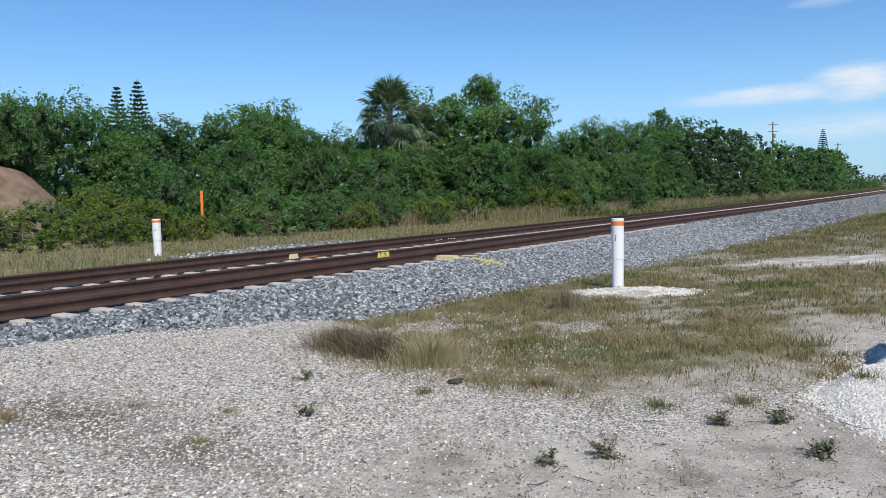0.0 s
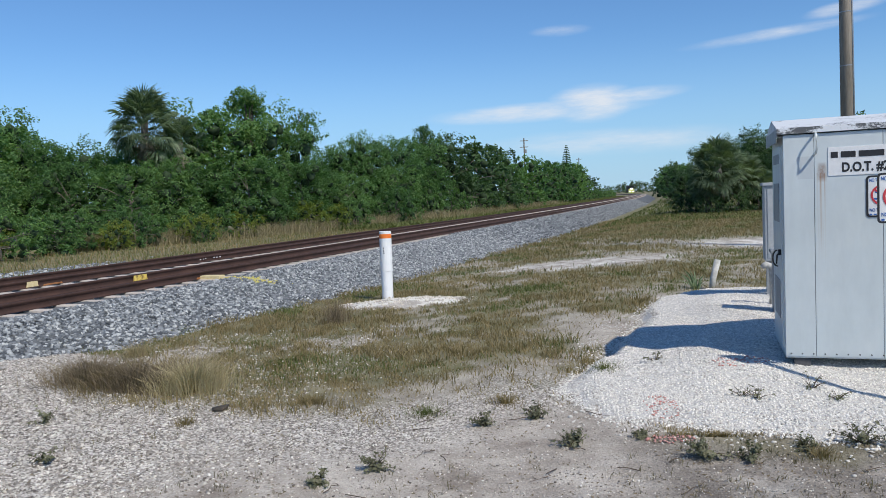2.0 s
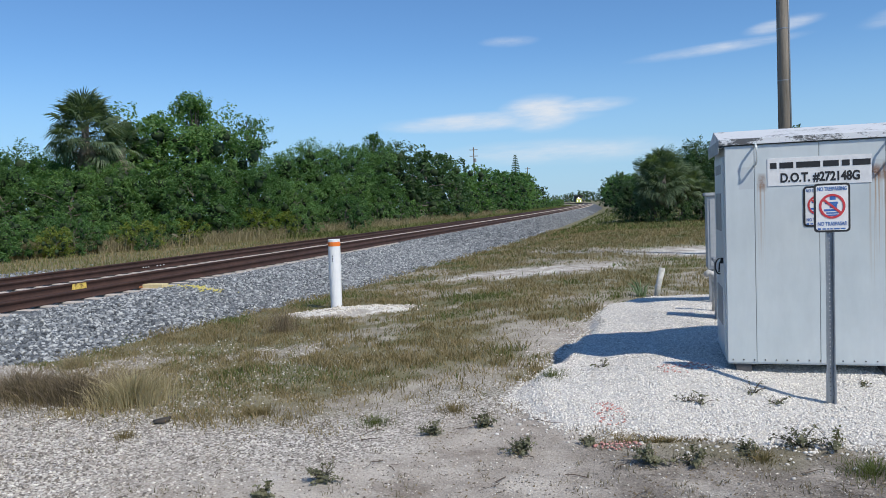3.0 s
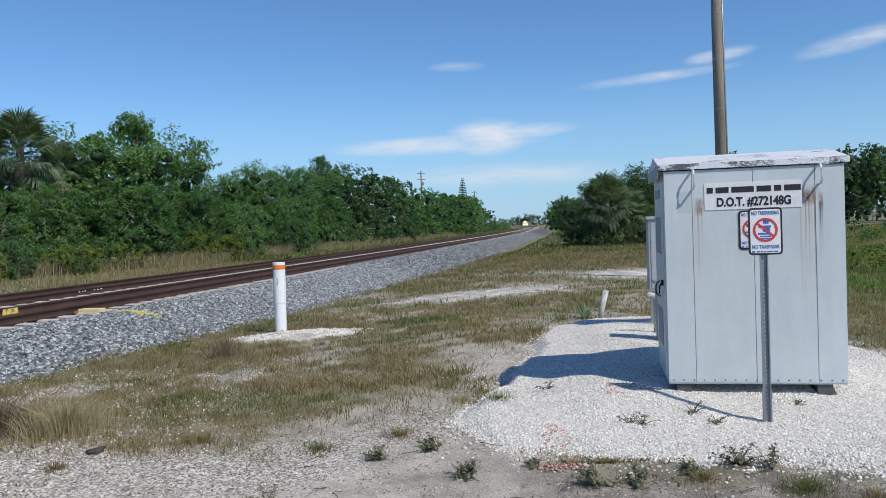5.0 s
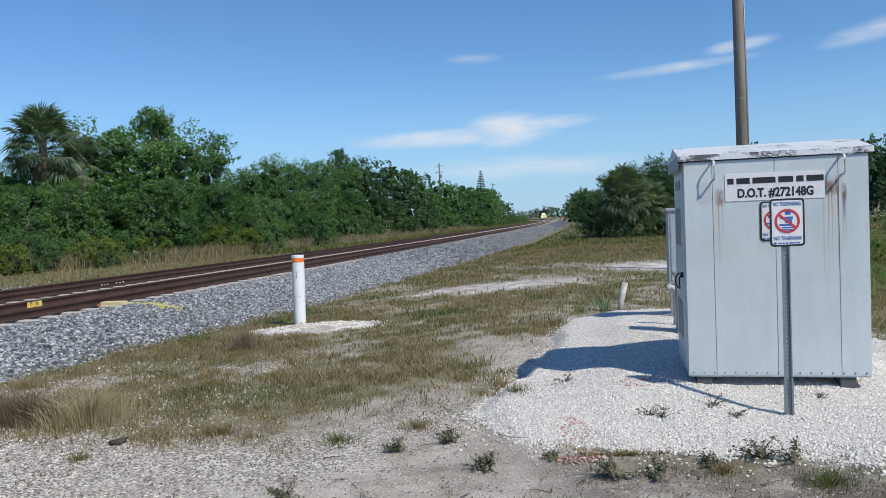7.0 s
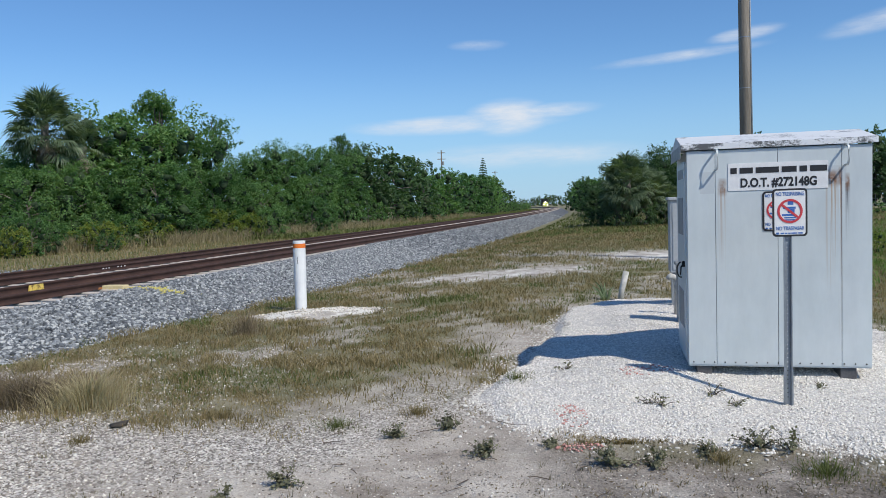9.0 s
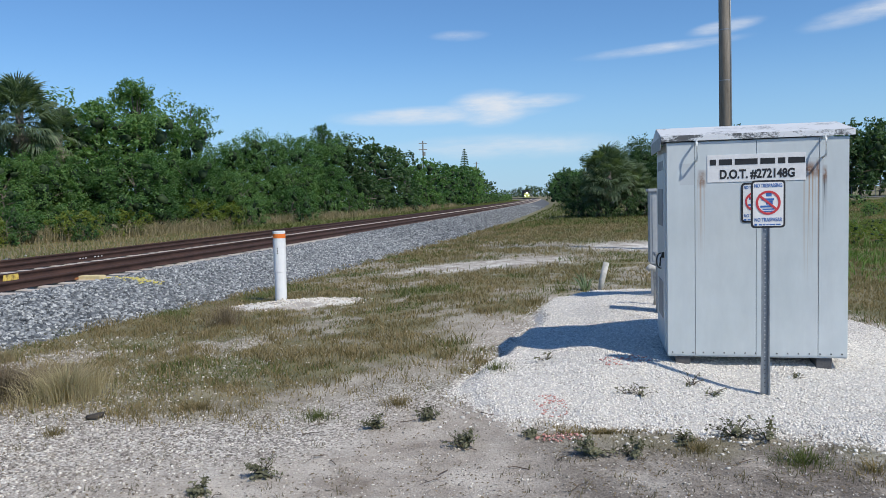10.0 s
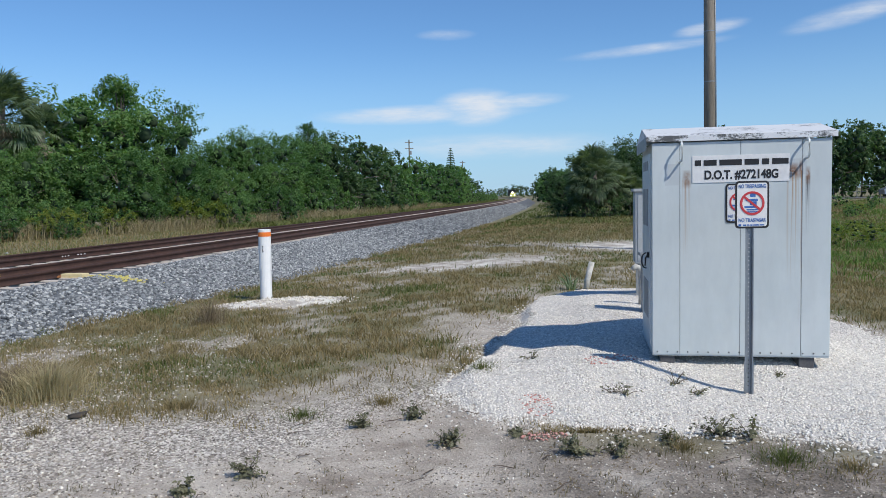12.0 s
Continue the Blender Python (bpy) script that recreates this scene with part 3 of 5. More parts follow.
def build_track(q0, words):
    track = thing("railway_track", Matrix.Identity(4), words, "railway track", "parallel tracks", "structure")
    for q in (q0, q0 + GAUGE):
        put("rail", rail_mesh(q), M_RAIL, track, "brown rusted steel rail")
    rng = random.Random(int(q0 * 10))
    s = -14.0
    while s < 66:
        x, y, th = on_track(s, q0 + GAUGE / 2 + rng.uniform(-0.03, 0.03))
        put("tie", TIE, M_TIE, track, m=pose(float(x), float(y), RAIL_Z - 0.183 + rng.uniform(-0.006, 0.004), 0, 0, math.degrees(th) + rng.uniform(-1, 1)))
        s += 0.61
    far = []
    while s < 330:
        x, y, th = on_track(s, q0 + GAUGE / 2)
        c, n = math.cos(th), math.sin(th)
        far.append((float(x), float(y), c, n))
        s += 0.61
    cube = np.array([(a, b, d) for a in (-1.3, 1.3) for b in (-0.12, 0.12) for d in (-0.2, 0.0)])
    cf = np.array([(0, 1, 3, 2), (4, 6, 7, 5), (0, 4, 5, 1), (2, 3, 7, 6), (1, 5, 7, 3), (0, 2, 6, 4)])
    v = np.array([[(x + c * p[0] - n * p[1], y + n * p[0] + c * p[1], RAIL_Z - 0.183 + p[2]) for p in cube] for x, y, c, n in far]).reshape(-1, 3)
    f = (cf[None] + (np.arange(len(far)) * 8)[:, None, None]).reshape(-1, 4)
    tagged(put("far_ties", mesh_np("far_ties", v, f), M_TIE, track), "pale concrete ties far along the track", kind="stuff")
    return track


TRACK_A = build_track(RAIL_Q, "rusty railway track on pale concrete ties and grey ballast")
TRACK_B = build_track(RAIL_Q + SECOND, "second rusty railway track, behind the first one")


def web_patch(s0, s1, z0, z1, q, mat, name, parent, label=""):
    """A painted patch on the side of a rail."""
    bm = bmesh.new()
    vs = []
    for dq in (0.0, 0.006):
        for s, z in ((s0, z0), (s1, z0), (s1 - 0.02, z1), (s0 + 0.03, z1)):
            x, y, _ = on_track(s, q + dq)
            vs.append(bm.verts.new((float(x), float(y), z)))
    a, b = vs[:4], vs[4:]
    bm.faces.new(a)
    bm.faces.new(b[::-1])
    for i in range(4):
        bm.faces.new((a[i], b[i], b[(i + 1) % 4], a[(i + 1) % 4]))
    bmesh.ops.recalc_face_normals(bm, faces=bm.faces[:])
    return part(name, bm, mat, parent, label)


web_patch(14.7, 15.2, 0.37, 0.505, RAIL_Q + GAUGE - 0.05, M_YELLOW, "paint_mark", TRACK_A, "yellow paint mark on the rail")
web_patch(15.1, 15.6, 0.355, 0.40, RAIL_Q - 0.085, M_RUSTY, "joint_plate", TRACK_A, "orange rusty joint plate")
web_patch(13.55, 13.9, 0.37, 0.50, RAIL_Q + SECOND - 0.05, M_PALEY, "paint_mark", TRACK_B, "pale yellow paint mark on the rail")
web_patch(14.0, 14.6, 0.36, 0.40, RAIL_Q + SECOND - 0.085, M_RUSTY, "joint_plate", TRACK_B, "orange rusty joint plate")
for s0, w in ((20.15, 0.1), (20.3, 0.07), (20.42, 0.1), (20.85, 0.12), (21.02, 0.1), (21.18, 0.12)):
    web_patch(s0, s0 + w * 0.8, 0.435, 0.465, RAIL_Q + SECOND - 0.045, M_WHITE, "mark_bar", TRACK_B, "white chalk mark bar on the rail")


def yellow_tie_end():
    bm = bmesh.new()
    box(bm, -0.34, 0.22, -0.12, 0.12, -0.19, 0.012, 0.02)
    x, y, th = on_track(15.35, RAIL_Q - 0.42)
    ob = part("marker_block", bm, M_PALEY)
    ob.matrix_basis = pose(float(x), float(y), RAIL_Z - 0.11, 0, 0, math.degrees(th))
    tagged(ob, "yellow painted concrete block at the rail's edge", "marker")
    rng = np.random.default_rng(3)
    n = 110
    s = 15.85 + 0.16 * rng.normal(size=n)
    q = 10.5 + 0.8 * (15.85 - s) + rng.normal(0, 0.22, n)
    x, y, _ = on_track(s, q)
    me = stones("sprayed_stones", np.stack([x, y, bed_z(q, s) + 0.03], 1), rng.uniform(0.03, 0.055, n), rng)
    tagged(put("sprayed_stones", me, plain("yellow spray paint on stone", (0.32, 0.28, 0.1), (0.68, 0.6, 0.16), 14, 0.8)), "ballast stones sprayed with yellow paint", "ballast", kind="stuff")


yellow_tie_end()


# ---- white gravel pad and litter ----
def scatter_pad():
    rng = np.random.default_rng(21)
    n = 260000
    x, y = rng.uniform(0, 7.2, n), rng.uniform(4.8, 15, n)
    keep = (pad_depth(x, y) > -0.1 * rng.uniform(0, 1, n) ** 3) & (rng.uniform(0, 1, n) < np.interp(y, [5, 8, 11, 15], [1, 0.8, 0.45, 0.3]))
    x, y = x[keep], y[keep]
    me = stones("white_gravel", np.stack([x, y, ground_z(x, y) + 0.004], 1), rng.uniform(0.009, 0.0185, len(x)), rng, False, 0.85)
    tagged(put("white_gravel", me, M_PEBBLE), "pad of loose white crushed stone round the cabinet", "gravel", kind="stuff")
    n = 1500
    a = rng.uniform(-180, 180, n)
    r = np.interp(a, [p[0] for p in PAD], [p[1] for p in PAD]) + np.abs(rng.normal(0, 0.22, n))
    x, y = PAD_C[0] + r * np.cos(np.radians(a)), PAD_C[1] + r * np.sin(np.radians(a))
    me = stones("strayed_gravel", np.stack([x, y, ground_z(x, y) + 0.003], 1), rng.uniform(0.01, 0.022, n), rng)
    tagged(put("strayed_gravel", me, M_PEBBLE), "white stones strayed from the gravel pad", "gravel", kind="stuff")
    n = 170000
    x, y = rng.uniform(-8.5, 4, n), 2.7 + 9.9 * rng.uniform(0, 1, n) ** 1.3
    dens = np.clip(0.4 + 0.7 * smooth(waves(x, y, 0.5, 7) + np.interp(x, [-6, -0.2, 1.6], [0.9, 0.1, -0.9]), -0.3, 0.6), 0, 1) * (1 - 0.85 * cover(x, y))
    s, q = x * DX + y * DY, x * NX + y * NY
    keep = (rng.uniform(0, 1, n) < dens) & (pad_depth(x, y) < 0) & (bed_z(q, s) < ground_z(x, y) + 0.03)
    x, y = x[keep], y[keep]
    me = stones("shell_gravel", np.stack([x, y, ground_z(x, y) + 0.002], 1), (0.005 + 0.019 * rng.uniform(0, 1, len(x)) ** 2.0) * np.interp(x, [-3, 0], [1, 0.55]), rng, False)
    tagged(put("shell_gravel", me, M_SHELL), "scattered pale pebbles and shell bits on sand", "gravel", kind="stuff")
    n = 500
    t = rng.uniform(0, 2 * np.pi, n)
    r = rng.uniform(0, 1, n) ** 0.6
    x, y = -2.0 + 1.6 * r * np.cos(t), 15.7 + 1.0 * r * np.sin(t)
    me = stones("mound_gravel", np.stack([x, y, ground_z(x, y) + 0.004], 1), rng.uniform(0.012, 0.035, n), rng)
    tagged(put("mound_gravel", me, islands("pale sand pebbles", [(0.0, (0.52, 0.46, 0.38)), (1.0, (0.82, 0.75, 0.65))])), "low mound of pale sand and pebbles round the pipe", "gravel", kind="stuff")


scatter_pad()


def mound_skin():
    n = plain("white gravel below", (0.36, 0.345, 0.325), (0.66, 0.64, 0.61), 45, 0.95, bumps=0.9)
    xs, ys = np.arange(-0.2, 7.4, 0.12), np.arange(4.6, 15.2, 0.12)
    gx, gy = (a.ravel() for a in np.meshgrid(xs, ys))
    dep = pad_depth(gx, gy)
    v = np.stack([gx, gy, ground_z(gx, gy) + np.where(dep > 0.02, 0.006, -0.06)], 1)
    i = (np.arange(len(ys) - 1)[:, None] * len(xs) + np.arange(len(xs) - 1)[None]).ravel()
    f = np.stack([i, i + 1, i + len(xs) + 1, i + len(xs)], 1)
    f = f[(dep[f] > -0.3).all(1)]
    tagged(put("gravel_pad", mesh_np("gravel_pad", v, f, True), n), "white gravel pad under the cabinet", "gravel", kind="structure")


mound_skin()


# ---- the cabinet and what stands by it ----
def cabinet_paint():
    m, t, b = material("pale grey cabinet paint", 0.45)
    c = add(t, "ShaderNodeTexCoord")
    sp = add(t, "ShaderNodeSeparateXYZ")
    t.links.new(c.outputs["Object"], sp.inputs[0])
    x, z = sp.outputs[0], sp.outputs[2]
    base = mix(t, 0.6, ramp(t, tex(t, 1.1, 5, 0.6), [(0.3, (0.52, 0.575, 0.585)), (0.7, (0.61, 0.655, 0.66))]), ramp(t, tex(t, 5, 6, 0.7, stretch=(1, 1, 0.25)), [(0.3, (0.86, 0.86, 0.87)), (0.65, (1.03, 1.03, 1.03))]), "MULTIPLY")
    streak = tex(t, 60, 3, 0.6, stretch=(1, 1, 0.012))
    blot = tex(t, 9, 5, 0.7)
    out = base
    # touched-up patches: left, right, bottom, top
    for x0, x1, z0, z1 in ((0.13, 0.27, 1.78, 2.0), (1.33, 1.5, 1.86, 2.02)):
        inside = calc(t, "MULTIPLY", calc(t, "MULTIPLY", calc(t, "GREATER_THAN", x, x0), calc(t, "LESS_THAN", x, x1)), calc(t, "MULTIPLY", calc(t, "GREATER_THAN", z, z0), calc(t, "LESS_THAN", z, z1)))
        out = mix(t, calc(t, "MULTIPLY", inside, 0.5), out, (0.44, 0.47, 0.49))
    # rust runs and a bare scrape: centre, half width, top, bottom, strength, colour
    for x0, hw, z1, z0, k, run_colour in ((0.345, 0.05, 1.83, 0.9, 0.75, (0.36, 0.2, 0.085)), (1.37, 0.075, 1.88, 0.75, 0.95, (0.38, 0.22, 0.09)), (1.445, 0.022, 1.9, 0.2, 1.0, (0.3, 0.16, 0.07)), (1.51, 0.026, 1.84, 1.25, 1.3, (0.13, 0.14, 0.15))):
        side = calc(t, "MAXIMUM", calc(t, "SUBTRACT", 1.0, calc(t, "POWER", calc(t, "ABSOLUTE", calc(t, "DIVIDE", calc(t, "SUBTRACT", x, x0), hw)), 2.0)), 0.0)
        mr = add(t, "ShaderNodeMapRange")
        mr.inputs["From Min"].default_value, mr.inputs["From Max"].default_value = z0, z1
        t.links.new(z, mr.inputs["Value"])
        below = calc(t, "LESS_THAN", z, z1)
        run = calc(t, "MULTIPLY", calc(t, "MULTIPLY", side, calc(t, "MULTIPLY", mr.outputs[0], below)), ramp(t, streak, [(0.46, (0, 0, 0)), (0.62, (1, 1, 1))]))
        out = mix(t, calc(t, "MULTIPLY", run, k), out, run_colour)
        spot = calc(t, "MULTIPLY", side, calc(t, "MAXIMUM", calc(t, "SUBTRACT", 1.0, calc(t, "POWER", calc(t, "ABSOLUTE", calc(t, "DIVIDE", calc(t, "SUBTRACT", z, z1 + 0.01), 0.1)), 2.0)), 0.0))
        out = mix(t, calc(t, "MULTIPLY", calc(t, "MULTIPLY", spot, min(1.0, 1.2 * k)), ramp(t, blot, [(0.3, (0, 0, 0)), (0.55, (1, 1, 1))])), out, (0.2, 0.085, 0.03))
    t.links.new(out, b.inputs["Base Color"])
    bump(t, b, tex(t, 3, 3), 0.05, 0.01)
    return m


M_CAB = cabinet_paint()
M_ROOF = plain("worn white roof paint", (0.2, 0.21, 0.22), (0.62, 0.64, 0.66), 3.2, 0.6, bumps=0.3, edge=(0.36, 0.46))
M_FASCIA = plain("flaking fascia paint", (0.1, 0.105, 0.11), (0.72, 0.74, 0.76), 4, 0.7, bumps=0.4, stretch=(1, 1, 1.6), edge=(0.44, 0.52))
M_CABDARK = plain("grey steel", (0.2, 0.21, 0.22), (0.36, 0.38, 0.39), 3, 0.55, 0.2)
CW, CD, CH = 1.736, 1.15, 2.22
CAB_YAW = -15.24


def text_mesh(words, size, squeeze=1.0, bold=0.0):
    cu = bpy.data.curves.new("words", "FONT")
    cu.body, cu.size, cu.align_x, cu.align_y, cu.extrude, cu.offset = words, size, "CENTER", "CENTER", 0.0012, bold
    tmp = new("words", cu)
    dg = bpy.context.evaluated_depsgraph_get()
    me = bpy.data.meshes.new_from_object(tmp.evaluated_get(dg))
    bpy.data.objects.remove(tmp)
    me.transform(Matrix.Rotation(radians(90), 4, "X") @ Matrix.Diagonal((squeeze, 1, 1, 1)))
    return me


def word_bars(bm, x0, x1, z, h, lengths, gap):
    """Plain bars, one a word."""
    total = sum(lengths) + gap * (len(lengths) - 1)
    k, x = (x1 - x0) / total, x0
    for w in lengths:
        box(bm, x, x + w * k, -0.0015, 0.0015, z - h / 2, z + h / 2)
        x += (w + gap) * k
    return bm


def no_entry_sign(name, w, h, m, label):
    """A rounded white plate with a dark border, a red ring and bar over a plain blue shape, and two lines of words."""
    sign = thing(name, m, label, "sign", "no trespassing signs")

    def plate(inset, y0, y1, mat, nm):
        bm = bmesh.new()
        box(bm, -w / 2 + inset, w / 2 - inset, y0, y1, inset, h - inset)
        ed = [e for e in bm.edges if abs(e.verts[0].co.y - e.verts[1].co.y) > 1e-6]
        bmesh.ops.bevel(bm, geom=ed, offset=0.034 if inset == 0 else 0.022, segments=5, affect="EDGES", profile=0.5)
        return part(nm, bm, mat, sign)
    plate(0.0, 0.0, 0.004, M_BLACK, "border")
    plate(0.018, -0.002, 0.003, M_WHITE, "face")
    cz, r = h * 0.53, w * 0.36
    bm = bmesh.new()
    for z, dx, ww, hh in ((0.075, 0.005, 0.05, 0.035), (0.03, -0.005, 0.11, 0.02), (0.0, 0.01, 0.06, 0.035), (-0.035, -0.01, 0.12, 0.018), (-0.06, 0.0, 0.1, 0.012), (-0.08, 0.0, 0.12, 0.012)):
        box(bm, dx - ww / 2, dx + ww / 2, -0.0035, -0.0015, cz + z - hh / 2, cz + z + hh / 2, 0.0)
    part("blue_shape", bm, M_BLUE, sign)
    bm = bmesh.new()
    n = 40
    ring = []
    for rr, y in ((r, -0.006), (r * 0.82, -0.006), (r * 0.82, -0.0015), (r, -0.0015)):
        ring.append([bm.verts.new((rr * math.cos(2 * math.pi * k / n), y, cz + rr * math.sin(2 * math.pi * k / n))) for k in range(n)])
    for i in range(4):
        a, b = ring[i], ring[(i + 1) % 4]
        for k in range(n):
            bm.faces.new((a[k], a[(k + 1) % n], b[(k + 1) % n], b[k]))
    bmesh.ops.recalc_face_normals(bm, faces=bm.faces[:])
    part("red_ring", bm, M_RED, sign)
    bm = bmesh.new()
    box(bm, -r * 0.88, r * 0.88, -0.0055, -0.0015, -r * 0.09, r * 0.09)
    bmesh.ops.transform(bm, matrix=Matrix.Translation((0, 0, cz)) @ Matrix.Rotation(radians(40), 4, "Y"), verts=bm.verts[:])
    part("red_bar", bm, M_RED, sign)
    for words, z in (("NO TRESPASSING", h * 0.885), ("NO TRASPASAR", h * 0.17)):
        me = text_mesh(words, 0.05 * w / 0.31, 0.62, 0.0003)
        ob = put("lettering", me, M_BLUE, sign)
        wide = max(v.co.x for v in me.vertices) - min(v.co.x for v in me.vertices)
        ob.matrix_basis = Matrix.Translation((0, -0.0035, z)) @ Matrix.Diagonal((0.8 * w / wide, 1, 1, 1))
    bm = bmesh.new()
    word_bars(bm, -w * 0.27, w * 0.36, h * 0.07, 0.012, [3, 2, 2, 5, 4], 0.8)
    box(bm, -w * 0.4, -w * 0.32, -0.0035, -0.0015, h * 0.05, h * 0.09)
    bmesh.ops.translate(bm, vec=(0, -0.002, 0), verts=bm.verts[:])
    part("small_print", bm, M_BLUE, sign, "blue bars of small print")
    return sign


def build_cabinet():
    cab = thing("equipment_cabinet", pose(2.84, 7.60, 0.28, 0, 0, CAB_YAW), "pale grey steel railway equipment cabinet with rust streaks, on white gravel", "cabinet")
    bm = bmesh.new()
    box(bm, 0.0, CW, 0.0, CD, 0.0, CH, 0.012)
    part("body", bm, M_CAB, cab)
    # two raised corner panels and the seams between the front sheets
    for x0, x1 in ((0.004, 0.275), (0.281, 0.868), (0.874, 1.455), (1.461, CW - 0.004)):
        bm = bmesh.new()
        box(bm, x0, x1, -0.006, 0.004, 0.02, CH - 0.01, 0.002)
        part("panel", bm, M_CAB, cab)
    for x in (0.278, 0.871, 1.458):
        bm = bmesh.new()
        box(bm, x - 0.003, x + 0.003, -0.001, 0.002, 0.02, CH - 0.01)
        part("seam", bm, M_CABDARK, cab, "dark panel seam")
    # roof: low ridge along the width, with overhanging edges
    o, front = 0.065, 0.015
    bm = bmesh.new()
    prof = [(-front, CH + 0.068), (CD * 0.5, CH + 0.19), (CD + o, CH + 0.068), (CD + o, CH + 0.05), (-front, CH + 0.05)]
    ends = [[bm.verts.new((x, y, z)) for y, z in prof] for x in (-0.055, CW + 0.045)]
    bm.faces.new(ends[0])
    bm.faces.new(ends[1][::-1])
    for i in range(len(prof)):
        j = (i + 1) % len(prof)
        bm.faces.new((ends[0][i], ends[1][i], ends[1][j], ends[0][j]))
    bmesh.ops.recalc_face_normals(bm, faces=bm.faces[:])
    part("roof", bm, M_ROOF, cab, "worn white-painted roof with bare patches")
    bm = bmesh.new()
    box(bm, -0.055, CW + 0.045, -front - 0.012, -front, CH + 0.008, CH + 0.068, 0.003)
    part("fascia", bm, M_FASCIA, cab, "grey fascia with flaking white paint")
    bm = bmesh.new()
    box(bm, -0.062, -0.055, -front, CD + o, CH - 0.07, CH + 0.06, 0.003)
    part("side_fascia", bm, M_CABDARK, cab)
    # lifting hooks under the eave
    for x in (0.285, 1.49):
        bm = bmesh.new()
        tube(bm, [(x, -0.005, CH - 0.005), (x, -0.09, CH - 0.005), (x + 0.003, -0.108, CH - 0.03), (x + 0.003, -0.108, CH - 0.17), (x, -0.09, CH - 0.195), (x - 0.003, -0.004, CH - 0.2)], 0.011, 8)
        part("hook", bm, M_CAB, cab, "painted steel hook under the eave", True)
    for i in range(17):
        bm = bmesh.new()
        x = 0.05 + i * 0.102
        bmesh.ops.create_uvsphere(bm, u_segments=6, v_segments=4, radius=0.008)
        bmesh.ops.translate(bm, vec=(x, -0.007, 0.045), verts=bm.verts[:])
        part("rivet", bm, M_DARK, cab)
    for x in (0.08, 1.45):
        bm = bmesh.new()
        box(bm, x, x + 0.15, 0.02, CD - 0.05, -0.17, 0.0, 0.01)
        part("skid", bm, plain("dark steel", (0.05, 0.05, 0.055), (0.13, 0.13, 0.135), 5, 0.7, 0.2), cab, "dark steel skid under the cabinet")
    # name board
    board = bpy.data.objects.new("name_board", None)
    scene.collection.objects.link(board)
    board.parent = cab
    bm = bmesh.new()
    box(bm, 0.40, 1.335, -0.012, -0.006, 1.80, 2.075, 0.001)
    b = part("board", bm, M_WHITE, board, "white board with black writing")
    x = 0.425
    for w in (2, 4.2, 7.2, 4.6, 2.3, 5.2):
        bm = bmesh.new()
        box(bm, x, x + w * 0.03, -0.0145, -0.0115, 1.972, 2.03)
        part("word_bar", bm, M_BLACK, board, "black bar of writing")
        x += (w + 0.9) * 0.03
    me = text_mesh("D.O.T. #272148G", 0.122, 0.9, 0.0045)
    wide = max(v.co.x for v in me.vertices) - min(v.co.x for v in me.vertices)
    ob = put("lettering", me, M_BLACK, board)
    ob.matrix_basis = Matrix.Translation((0.875, -0.0135, 1.873)) @ Matrix.Diagonal((0.71 / wide, 1, 1, 1))
    # left side: door, handle, vents, cable
    bm = bmesh.new()
    box(bm, -0.012, 0.004, 0.12, CD - 0.12, 0.08, CH - 0.1, 0.004)
    door = part("door", bm, M_CAB, cab)
    for z0, z1 in ((0.35, 0.75), (1.35, 1.75), (1.95, 2.05)):
        bm = bmesh.new()
        box(bm, -0.018, -0.011, 0.3, CD - 0.3, z0, z1, 0.002)
        part("vent", bm, M_CABDARK, door, "dark louvred vent")
    bm = bmesh.new()
    box(bm, -0.04, -0.01, 0.16, 0.19, 1.02, 1.08, 0.006)
    tube(bm, [(-0.03, 0.18, 1.05), (-0.05, 0.18, 1.02), (-0.055, 0.2, 0.93)], 0.008, 6)
    part("handle", bm, M_DARK, door, "black door handle")
    bm = bmesh.new()
    pts = [(-0.02 - 0.045 * math.sin(a), 0.5 + 0.05 * a / 6, 0.96 + 0.085 * math.cos(a)) for a in np.linspace(0, 5.6, 22)]
    tube(bm, pts, 0.008, 6)
    part("cable_loop", bm, M_BLACK, cab, "black cable loop hanging on the side")
    return cab


build_cabinet()
no_entry_sign("cabinet_sign", 0.27, 0.4, pose(3.667, 7.362, 1.665, 0, 0, CAB_YAW), "white no trespassing plate on the cabinet's front, partly hidden")


def build_sign_post():
    x, y = 3.446, 6.729
    post = thing("sign_post", pose(x, y, float(ground_z(x, y)) - 0.02, 0, 0, CAB_YAW + 4), "galvanised perforated steel sign post standing in white gravel", "post")
    for z0, z1, w in ((-0.3, 0.34, 0.036), (0.0, 1.75, 0.03)):
        bm = bmesh.new()
        # U-shaped bar: web and two flanges
        box(bm, -w, w, 0.0 if w < 0.033 else 0.005, 0.005 if w < 0.033 else 0.01, z0, z1)
        for k in (-1, 1):
            box(bm, k * w - (0.004 if k > 0 else 0), k * w + (0.004 if k < 0 else 0), -0.02, 0.0, z0, z1)
            box(bm, k * w - 0.0 if k > 0 else k * w - 0.008, k * w + 0.008 if k > 0 else k * w, -0.022, -0.018, z0, z1)
        part("channel" if w < 0.033 else "sleeve", bm, M_GALV, post)
    for i in range(38):
        bm = bmesh.new()
        box(bm, -0.004, 0.004, -0.0025, 0.0, 0.1 + i * 0.041, 0.109 + i * 0.041)
        part("hole", bm, M_WHITE if i > 6 else M_DARK, post)
    return post


build_sign_post()
no_entry_sign("no_trespassing_sign", 0.307, 0.439, pose(3.459, 6.70, 1.641, 0, 0, -9), "white, blue and red no trespassing sign on the steel post")


